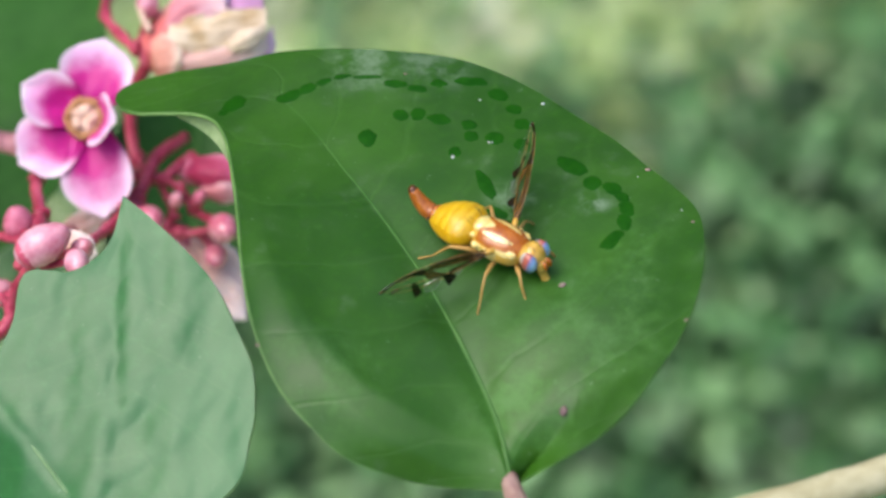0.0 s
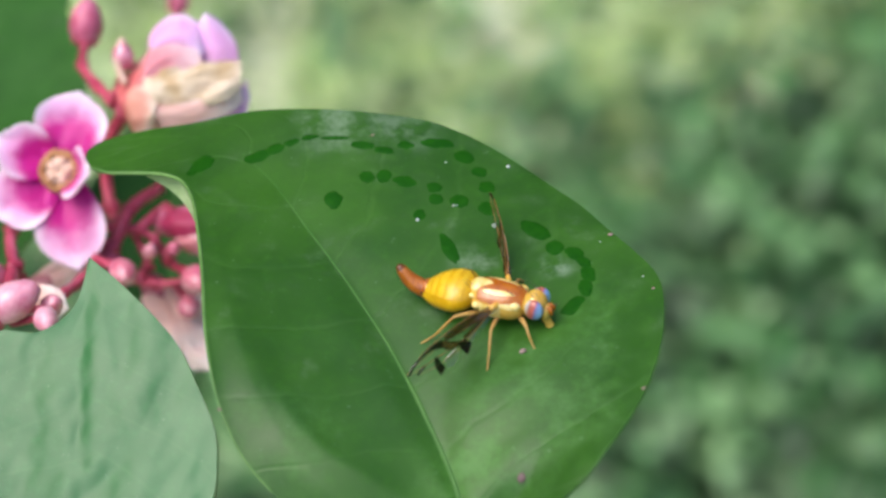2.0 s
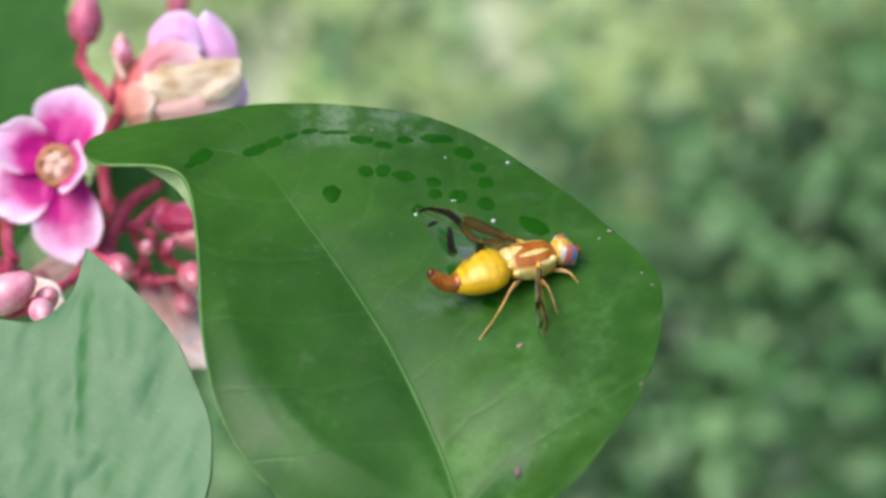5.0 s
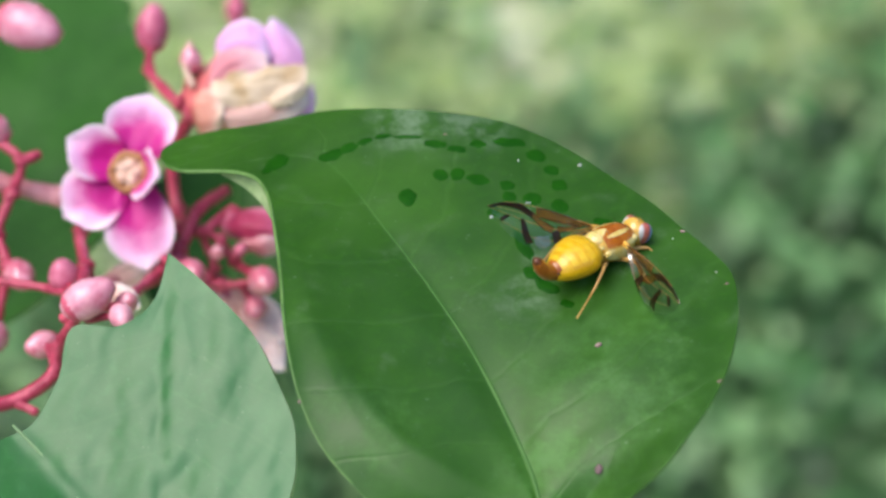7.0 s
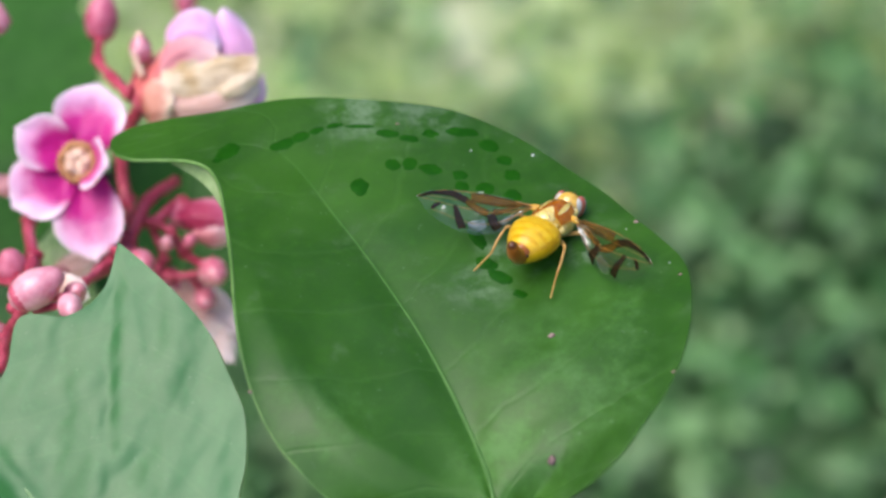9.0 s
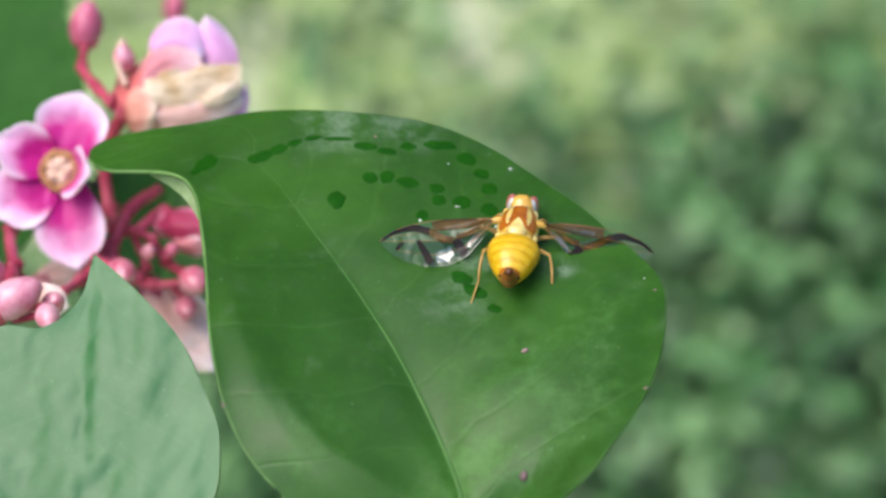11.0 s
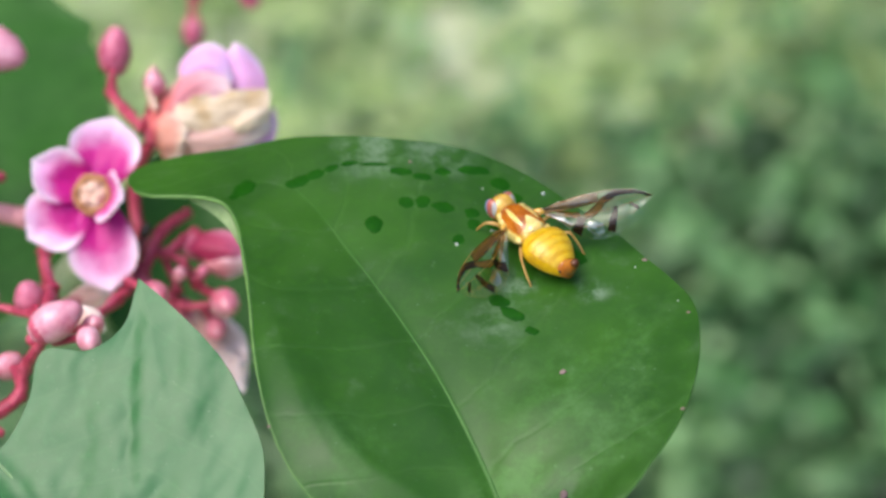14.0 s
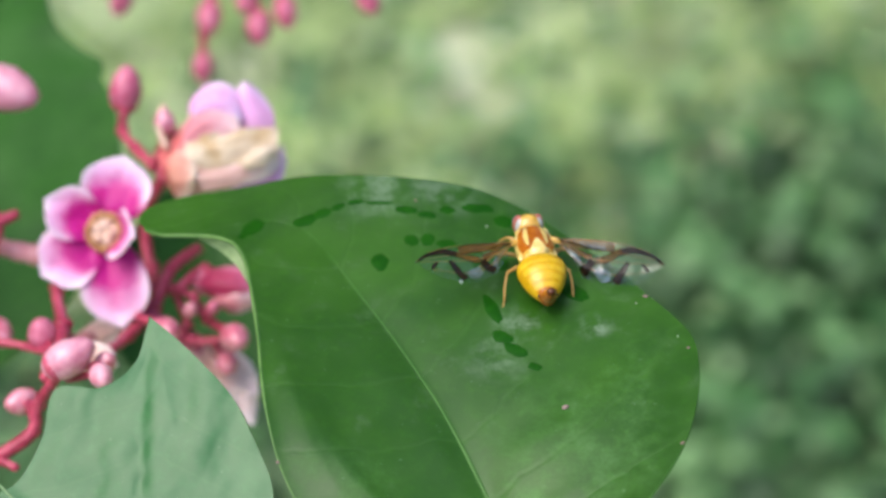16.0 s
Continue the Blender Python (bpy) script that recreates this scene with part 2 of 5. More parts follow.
PETAL_BLUSH = petal_material("petal_blush", (0.56, 0.2, 0.24), (0.64, 0.38, 0.42), (0.7, 0.5, 0.52))
PETAL_FADED = petal_material("petal_faded", (0.62, 0.38, 0.34), (0.72, 0.56, 0.53), (0.7, 0.58, 0.6))
PETAL_SALMON = petal_material("petal_salmon", (0.55, 0.13, 0.13), (0.66, 0.34, 0.29), (0.7, 0.46, 0.36))
PETAL_DRY = plain("petal_dried", (0.4, 0.26, 0.12), (0.68, 0.57, 0.45), 240.0, 0.7, 0.25, bump=0.9, fine=3.0)
THROAT = plain("flower_throat", (0.3, 0.12, 0.045), (0.44, 0.22, 0.09), 900.0, 0.6)
STIGMA = plain("stigma_cream", (0.58, 0.37, 0.28), (0.72, 0.52, 0.42), 1200.0, 0.6, sss=0.2)
FLY_CREAM = plain("fly_cream", (0.66, 0.46, 0.1), (0.8, 0.64, 0.26), 1500.0, 0.22, 0.6, coat=0.8, sss=0.1)
FLY_BROWN = plain("fly_orange_brown", (0.3, 0.07, 0.002), (0.43, 0.13, 0.006), 1400.0, 0.26, 0.5, coat=0.45)
FLY_YELLOW = plain("fly_yellow", (0.54, 0.29, 0.03), (0.66, 0.41, 0.08), 1200.0, 0.26, 0.5, coat=0.6, sss=0.1)
FLY_ABDOMEN = plain("fly_abdomen", (0.5, 0.27, 0.002), (0.62, 0.37, 0.006), 900.0, 0.3, 0.4, coat=0.22, sss=0.1)
FLY_BAND = plain("fly_abdomen_band", (0.54, 0.32, 0.008), (0.65, 0.42, 0.02), 700.0, 0.32, 0.4, coat=0.2)
FLY_RUST = plain("fly_ovipositor", (0.26, 0.06, 0.004), (0.42, 0.13, 0.01), 1500.0, 0.28, 0.5, coat=0.5)
FLY_DARK = plain("fly_dark", (0.02, 0.008, 0.005), (0.05, 0.02, 0.012), 1500.0, 0.3, 0.5)
FLY_TIP = plain("fly_ovipositor_tip", (0.07, 0.018, 0.004), (0.12, 0.035, 0.008), 1500.0, 0.3, 0.5)
FLY_LEG = plain("fly_leg", (0.36, 0.19, 0.04), (0.5, 0.3, 0.09), 1500.0, 0.4, 0.45)
ANT_BLACK = plain("ant_black", (0.006, 0.004, 0.003), (0.014, 0.008, 0.006), 1500.0, 0.35)
EYE = eye_material()
WING_CLEAR = membrane_material("wing_clear", 0.07)
WING_GLOSS = membrane_material("wing_silvery", 0.36)
WING_BROWN = wing_material("wing_brown", (0.1, 0.045, 0.006), 0.6, 0.16)
WING_DARK = wing_material("wing_dark", (0.016, 0.008, 0.004), 0.85, 0.2)
WING_VEIN = plain("wing_vein", (0.2, 0.08, 0.015), (0.32, 0.15, 0.04), 1500.0, 0.35)
WET = plain("wet_film", (0.005, 0.052, 0.001), (0.009, 0.068, 0.002), 700.0, 0.4, 0.1)
SPECK = plain("debris", (0.15, 0.1, 0.08), (0.27, 0.19, 0.17), 2500.0, 0.8)
SPECK_DARK = plain("debris_dark", (0.08, 0.05, 0.05), (0.16, 0.1, 0.1), 2500.0, 0.8)
m_drop, _, b_drop = nodes_of("water_bead")
# the whitish, half-clear body paints in the bead's bright glint
b_drop.inputs["Base Color"].default_value = (0.95, 1.0, 0.97, 1)
b_drop.inputs["Transmission Weight"].default_value = 0.65
b_drop.inputs["Roughness"].default_value = 0.03
b_drop.inputs["IOR"].default_value = 1.33
BEAD = m_drop


# ---- mesh helpers, in millimetres ----
def part(name, bm, material, parent=None, label=""):
    """Links a bmesh as one mesh object, under a thing or a part."""
    for v in bm.verts:
        v.co *= MM
    me = bpy.data.meshes.new(name)
    bm.to_mesh(me)
    bm.free()
    for p in me.polygons:
        p.use_smooth = True
    for one in material if isinstance(material, (list, tuple)) else (material,):
        me.materials.append(one)
    ob = new(name, me)
    if parent is not None:
        ob.parent = parent
    if label:
        ob["label"] = label
    return ob


def curve(points, n, even=True):
    """A smooth line through the points, at n even steps of its length."""
    p = np.array(points, float)
    ends = np.vstack([2 * p[0] - p[1], p, 2 * p[-1] - p[-2]])
    out = []
    for i in range(1, len(ends) - 2):
        a, b, c, d = ends[i - 1:i + 3]
        for s in np.linspace(0, 1, 24, endpoint=False):
            out.append(0.5 * (2 * b + (c - a) * s + (2 * a - 5 * b + 4 * c - d) * s * s + (3 * b - a - 3 * c + d) * s ** 3))
    out = np.array(out + [p[-1]])
    run = np.concatenate([[0], np.cumsum(np.linalg.norm(np.diff(out, axis=0), axis=1))])
    want = np.linspace(0, run[-1], n)
    return np.stack([np.interp(want, run, out[:, k]) for k in range(out.shape[1])], 1)


def tube(bm, points, radii, seg=10, n=None, wobble=0.0):
    """A tapered, rounded rod along a smooth line."""
    n = n or max(6, 4 * len(points))
    line = curve(points, n)
    r = np.interp(np.linspace(0, 1, n), np.linspace(0, 1, len(radii)), radii)
    rings, side = [], None
    for i in range(n):
        d = Vector(line[min(i + 1, n - 1)] - line[max(i - 1, 0)]).normalized()
        if side is None:
            side = d.orthogonal().normalized()
        side = (side - d * side.dot(d)).normalized()
        other = d.cross(side)
        k = r[i] * (1 + wobble * noise.noise(Vector(line[i]) * 1.3))
        rings.append([bm.verts.new(Vector(line[i]) + (side * math.cos(a) + other * math.sin(a)) * k) for a in np.linspace(0, 2 * math.pi, seg, endpoint=False)])
    for a, b in zip(rings, rings[1:]):
        for j in range(seg):
            bm.faces.new((a[j], a[(j + 1) % seg], b[(j + 1) % seg], b[j]))
    for ring, step, back in ((rings[0], 0, True), (rings[-1], n - 1, False)):
        d = Vector(line[min(step + 1, n - 1)] - line[max(step - 1, 0)]).normalized() * (-r[step] if back else r[step]) * 0.6
        tip = bm.verts.new(Vector(line[step]) + d)
        for j in range(seg):
            f = (ring[(j + 1) % seg], ring[j], tip) if back else (ring[j], ring[(j + 1) % seg], tip)
            bm.faces.new(f)
    return bm


def rod(points, radii, seg=10, n=None, wobble=0.0):
    return tube(bmesh.new(), points, radii, seg, n, wobble)


def blob(centre, radii, turn=None, rows=14, seg=18, point=0.0, lump=0.0, bm=None):
    """An egg: an ellipsoid, drawn out by point at its +x end."""
    bm = bm or bmesh.new()
    turn = turn or Matrix.Identity(3)
    rings = []
    for i in range(rows + 1):
        a = math.pi * i / rows
        x, r = -math.cos(a), math.sin(a)
        stretch = 1 + point * max(0, x) ** 2
        ring = []
        for j in range(1 if i in (0, rows) else seg):
            b = 2 * math.pi * j / seg
            p = Vector((x * stretch * radii[0], r * math.cos(b) * radii[1], r * math.sin(b) * radii[2]))
            p *= 1 + lump * noise.noise(p * 2.1 + Vector(centre))
            ring.append(bm.verts.new(Vector(centre) + turn @ p))
        rings.append(ring)
    for a, b in zip(rings, rings[1:]):
        for j in range(seg):
            f = [a[j % len(a)], a[(j + 1) % len(a)], b[(j + 1) % len(b)], b[j % len(b)]]
            f = list(dict.fromkeys(f))
            if len(f) > 2:
                bm.faces.new(f[::-1])
    return bm


def facing(direction):
    """The turn that takes +x into the direction."""
    return Vector(direction).to_track_quat("X", "Z").to_matrix()


def sheet(grid, thick, uvs=None):
    """A closed sheet over a grid of points [i][j]: upper side, underside (slot 1) and rim (slot 2)."""
    g = np.array(grid, float)
    nu, nv = g.shape[:2]
    du, dv = np.gradient(g, axis=0), np.gradient(g, axis=1)
    nrm = np.cross(du, dv)
    size = np.linalg.norm(nrm, axis=2, keepdims=True)
    nrm = nrm / np.maximum(size, 1e-9)
    ok = size[..., 0] > 1e-7
    mean = nrm[ok].mean(0)
    nrm[~ok] = mean / np.linalg.norm(mean)
    bm = bmesh.new()
    layer = bm.loops.layers.uv.new("UVMap")
    top = [[bm.verts.new(g[i, j] + nrm[i, j] * thick / 2) for j in range(nv)] for i in range(nu)]
    low = [[bm.verts.new(g[i, j] - nrm[i, j] * thick / 2) for j in range(nv)] for i in range(nu)]

    def face(vs, ij, slot):
        f = bm.faces.new(vs)
        f.material_index = slot
        for loop, (i, j) in zip(f.loops, ij):
            loop[layer].uv = (i / (nu - 1), j / (nv - 1))

    for i in range(nu - 1):
        for j in range(nv - 1):
            ij = ((i, j), (i + 1, j), (i + 1, j + 1), (i, j + 1))
            face([top[a][b] for a, b in ij], ij, 0)
            face([low[a][b] for a, b in ij[::-1]], ij[::-1], 1)
    border = [(i, 0) for i in range(nu)] + [(nu - 1, j) for j in range(1, nv)] + [(i, nv - 1) for i in range(nu - 2, -1, -1)] + [(0, j) for j in range(nv - 2, 0, -1)]
    for (a, b), (c, d) in zip(border, border[1:] + border[:1]):
        face((top[a][b], low[a][b], low[c][d], top[c][d]), ((a, b), (a, b), (c, d), (c, d)), 2)
    for e in bm.edges:
        e.smooth = len({f.material_index for f in e.link_faces}) == 1
    return bm


def thing(name, label, category, group="", m=None):
    ob = new(name)
    ob.matrix_world = PLANT if m is None else m
    ob.empty_display_size = 0.002
    return tagged(ob, label, category, group)


# ---- ground and far plants ----
def step01(x, a, b):
    s = min(1.0, max(0.0, (x - a) / (b - a)))
    return s * s * (3 - 2 * s)


def ground_height(x, y):
    return 0.015 * noise.noise(Vector((x * 2.3, y * 2.3, 0))) + 0.006 * noise.noise(Vector((x * 11, y * 11, 3)))


def build_ground():
    xs = np.concatenate([-np.geomspace(1500, 0.9, 14), np.linspace(-0.8, 0.8, 41), np.geomspace(0.9, 1500, 14)])
    ys = xs + 0.9
    verts = [(x, y, ground_height(x, y) if abs(x) < 40 and abs(y) < 40 else 0.0) for y in ys for x in xs]
    n = len(xs)
    faces = [(r * n + c, r * n + c + 1, (r + 1) * n + c + 1, (r + 1) * n + c) for r in range(n - 1) for c in range(n - 1)]
    me = bpy.data.meshes.new("ground")
    me.from_pydata(verts, [], faces)
    for p in me.polygons:
        p.use_smooth = True
    m, t, b = nodes_of("earth_and_litter")
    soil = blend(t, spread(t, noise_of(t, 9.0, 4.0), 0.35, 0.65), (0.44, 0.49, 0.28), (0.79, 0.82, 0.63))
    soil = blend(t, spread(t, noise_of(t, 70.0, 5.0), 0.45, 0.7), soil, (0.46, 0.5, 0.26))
    t.links.new(soil, b.inputs["Base Color"])
    set_gloss(b, 0.9, 0.2)
    bumped(t, b, noise_of(t, 90.0, 5.0), 0.6, 0.01)
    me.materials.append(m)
    tagged(new("ground", me), "pale earth with dry litter under low weeds", "ground", kind="structure")


def scatter(name, count, area, weight, shape, material, label, category):
    """Many small leaves or blades in one mesh. shape(rng) gives length, width, height of the foot, lean."""
    rng = random.Random(name)
    verts, faces = [], []
    made = 0
    while made < count:
        x, y = rng.uniform(*area[0]), rng.uniform(*area[1])
        if rng.random() > weight(x, y):
            continue
        made += 1
        length, width, foot, lean = shape(rng)
        turn = rng.uniform(0, 2 * math.pi)
        out = Vector((math.cos(turn), math.sin(turn), 0))
        across = Vector((-out.y, out.x, rng.uniform(-0.4, 0.4))).normalized()
        p = Vector((x, y, ground_height(x, y) + foot))
        base = len(verts)
        for s, w in ((0.0, 0.12), (0.3, 0.85), (0.62, 1.0), (0.86, 0.6), (1.0, 0.05)):
            a = lean + s * 0.9
            c = p + out * (length * s * math.sin(a)) + Vector((0, 0, length * s * math.cos(a)))
            verts += [c - across * width * w / 2, c + across * width * w / 2]
        faces += [(base + 2 * k, base + 2 * k + 1, base + 2 * k + 3, base + 2 * k + 2) for k in range(4)]
    me = bpy.data.meshes.new(name)
    me.from_pydata(verts, [], faces)
    me.materials.append(material)
    return tagged(new(name, me), label, category, kind="stuff")


def patch_noise(x, y, scale, seed):
    return 0.5 + 0.5 * noise.noise(Vector((x * scale, y * scale, seed)))


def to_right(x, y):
    """Grows from the pale grass on one side to the dense weeds on the other, and is mixed farther out."""
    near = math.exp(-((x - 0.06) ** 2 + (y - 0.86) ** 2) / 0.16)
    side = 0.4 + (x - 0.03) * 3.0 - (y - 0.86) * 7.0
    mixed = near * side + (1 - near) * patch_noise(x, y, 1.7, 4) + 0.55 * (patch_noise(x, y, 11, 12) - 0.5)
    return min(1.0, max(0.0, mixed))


def middle(x, y):
    """The patch under the leaf, with an uneven, soft border."""
    return 1 - step01(math.hypot(x - 0.06, y - 0.88) + 0.1 * (patch_noise(x, y, 5, 21) - 0.5), 0.34, 0.52)


build_ground()
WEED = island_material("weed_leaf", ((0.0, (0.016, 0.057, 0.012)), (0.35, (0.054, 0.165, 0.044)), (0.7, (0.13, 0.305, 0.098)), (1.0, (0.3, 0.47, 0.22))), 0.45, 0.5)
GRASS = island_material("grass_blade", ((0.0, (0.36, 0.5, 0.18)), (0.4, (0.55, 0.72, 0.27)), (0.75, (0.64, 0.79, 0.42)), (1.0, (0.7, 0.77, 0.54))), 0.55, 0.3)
NEAR = ((-0.5, 0.62), (0.35, 1.42))
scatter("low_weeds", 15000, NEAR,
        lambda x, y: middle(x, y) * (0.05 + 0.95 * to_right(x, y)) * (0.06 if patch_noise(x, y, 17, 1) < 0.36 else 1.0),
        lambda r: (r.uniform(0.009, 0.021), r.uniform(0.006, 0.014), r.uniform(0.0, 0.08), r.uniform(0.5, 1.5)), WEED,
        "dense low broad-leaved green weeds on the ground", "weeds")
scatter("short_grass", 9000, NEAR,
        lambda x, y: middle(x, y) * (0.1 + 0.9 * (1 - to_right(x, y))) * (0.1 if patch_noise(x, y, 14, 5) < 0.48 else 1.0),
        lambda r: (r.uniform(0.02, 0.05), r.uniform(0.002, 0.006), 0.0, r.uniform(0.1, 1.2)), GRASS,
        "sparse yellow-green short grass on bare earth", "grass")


def beyond(x, y, reach):
    """Thinner with the distance."""
    return math.exp(-max(0.0, math.hypot(x - 0.06, y - 0.88) - 0.45) / reach)


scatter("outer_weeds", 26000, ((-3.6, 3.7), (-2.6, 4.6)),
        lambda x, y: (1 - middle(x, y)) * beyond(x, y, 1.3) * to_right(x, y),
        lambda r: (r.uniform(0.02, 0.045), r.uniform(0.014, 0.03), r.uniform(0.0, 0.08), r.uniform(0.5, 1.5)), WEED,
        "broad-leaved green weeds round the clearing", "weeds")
scatter("outer_grass", 24000, ((-4.2, 4.3), (-3.2, 5.2)),
        lambda x, y: (1 - middle(x, y)) * beyond(x, y, 1.6) * (1.05 - to_right(x, y)),
        lambda r: (r.uniform(0.05, 0.12), r.uniform(0.006, 0.016), 0.0, r.uniform(0.1, 1.0)), GRASS,
        "yellow-green short grass round the clearing", "grass")
scatter("far_grass", 16000, ((-7, 7), (-7, 12)),
        lambda x, y: 1.0 if max(abs(x), abs(y - 1.0)) > 1.6 else 0.0,
        lambda r: (r.uniform(0.08, 0.2), r.uniform(0.01, 0.03), 0.0, r.uniform(0.05, 0.9)), GRASS,
        "meadow grass beyond the weeds", "grass")


# added out of view: blocks the sky that the upper leaf would mirror
def build_foliage_screen():
    """Unseen dense foliage, added to close the clearing ahead and at both sides."""
    rng = random.Random(41)
    verts, faces = [], []
    for k in range(12000):
        ahead = k < 9000
        a = radians(rng.uniform(-105, 105) if ahead else rng.uniform(100, 260))
        r = rng.uniform(4.6, 6.2)
        h = rng.uniform(0.0, 6.6 if ahead else 2.2) * (1 - 0.12 * patch_noise(a * 3, 0, 1, 2))
        c = Vector((r * math.sin(a), r * math.cos(a), h))
        u = Vector((rng.gauss(0, 1), rng.gauss(0, 1), rng.gauss(0, 0.6))).normalized()
        v = u.orthogonal().normalized()
        size = rng.uniform(0.16, 0.34)
        base = len(verts)
        verts += [c - u * size, c + v * size * 0.5 - u * size * 0.2, c + u * size, c - v * size * 0.5 - u * size * 0.2, c + u.cross(v) * size * 0.12]
        faces += [(base, base + 1, base + 4), (base + 1, base + 2, base + 4), (base + 2, base + 3, base + 4), (base + 3, base, base + 4)]
    me = bpy.data.meshes.new("foliage_screen")
    me.from_pydata(verts, [], faces)
    me.materials.append(island_material("screen_foliage", ((0.0, (0.02, 0.05, 0.015)), (0.6, (0.04, 0.09, 0.03)), (1.0, (0.07, 0.13, 0.04))), 0.6, 0.3))
    tagged(new("foliage_screen", me), "dense unseen dark green foliage added round the clearing to darken reflections", "trees", kind="stuff")


build_foliage_screen()


# ---- the leaf the fly stands on ----
BOW = (2.147, 0.014, -9.696, -0.378, -1.294, -1.088, 0.927, -1.741, 0.420)


def leaf_z(x, y):
    """The height of the main blade over the plant's plane."""
    x, y = x / 10, y / 10
    k = BOW
    return k[0] + k[1] * x + k[2] * y + k[3] * x * x + k[4] * x * y + k[5] * y * y + k[6] * y ** 3 + k[7] * x * x * y + k[8] * x * y * y


MARGIN_L = [(1.9, -14.64), (-1.56, -14.51), (-3.81, -13.98), (-6.34, -12.95), (-8.18, -11.34), (-9.47, -9.81), (-10.53, -7.73), (-11.2, -5.62), (-11.72, -3.33), (-12.11, -0.96), (-12.71, 1.51), (-13.26, 3.27), (-14.17, 4.37), (-15.66, 4.7), (-17.64, 4.78), (-19.15, 4.89), (-19.98, 5.61)]
MARGIN_R = [(1.9, -14.64), (3.42, -13.7), (4.79, -12.85), (6.16, -11.87), (7.56, -10.52), (8.73, -9.04), (10.1, -7.28), (11.05, -5.64), (11.64, -3.96), (11.97, -1.93), (11.7, -0.73), (10.76, 0.35), (9.42, 1.54), (8.0, 2.87), (5.93, 4.33), (3.81, 5.8), (1.64, 6.97), (-0.87, 7.84), (-4.05, 8.26), (-6.6, 8.43), (-9.18, 8.42), (-11.12, 8.23), (-13.71, 7.68), (-16.68, 7.26), (-18.99, 6.71), (-19.91, 6.14), (-19.98, 5.61)]
RIB = [(1.9, -14.64), (1.51, -12.25), (0.84, -10.35), (-0.41, -7.75), (-1.97, -4.94), (-3.44, -2.77), (-5.1, -0.53), (-6.98, 1.79), (-8.78, 4.04), (-10.61, 5.65), (-12.31, 6.77), (-15.91, 6.53), (-19.98, 5.61)]


def blade_grid(left, mid, right, nu, half, height):
    """Rows from the stalk to the tip, each from the right margin over the midrib to the left one. height(x, y, u, v), v from -1 (right) to 1."""
    a, b, c = curve(left, nu), curve(mid, nu), curve(right, nu)
    grid = []
    for i in range(nu):
        row = []
        for j in range(2 * half + 1):
            v = j / half - 1
            q = b[i] + (c[i] - b[i]) * -v if v < 0 else b[i] + (a[i] - b[i]) * v
            row.append((q[0], q[1], height(q[0], q[1], i / (nu - 1), v)))
        grid.append(row)
    return grid


# crests of the blade: the rolled-down border beside the stalk, and the shoulder along a side vein
ROLL = ((-11.4, -0.8), (-10.0, -3.6), (-8.5, -6.0), (-6.8, -8.2), (-4.8, -9.9), (-2.6, -11.2), (-0.4, -12.4), (1.3, -13.5))
SHOULDER = ((-0.3, -8.2), (1.8, -7.1), (3.4, -6.3), (5.1, -5.3), (6.8, -3.9), (8.6, -2.8), (10.1, -1.4))
STEM_VEIN = ((1.5, -12.7), (2.6, -11.1), (4.2, -9.4), (6.0, -7.9), (8.0, -6.6))


def off_line(x, y, line):
    """How far a point lies off a line (positive on its right-hand side), and how far along it."""
    best = (1e9, 0.0, 0.0)
    for k, (a, b) in enumerate(zip(line, line[1:])):
        ex, ey = b[0] - a[0], b[1] - a[1]
        run = ex * ex + ey * ey
        w = ((x - a[0]) * ex + (y - a[1]) * ey) / run
        w = min(1.0, max(0.0, w))
        dx, dy = x - a[0] - w * ex, y - a[1] - w * ey
        far = math.hypot(dx, dy)
        if far < best[0]:
            best = (far, math.copysign(far, ex * -dy + ey * dx), (k + w) / (len(line) - 1))
    return best[1], best[2]


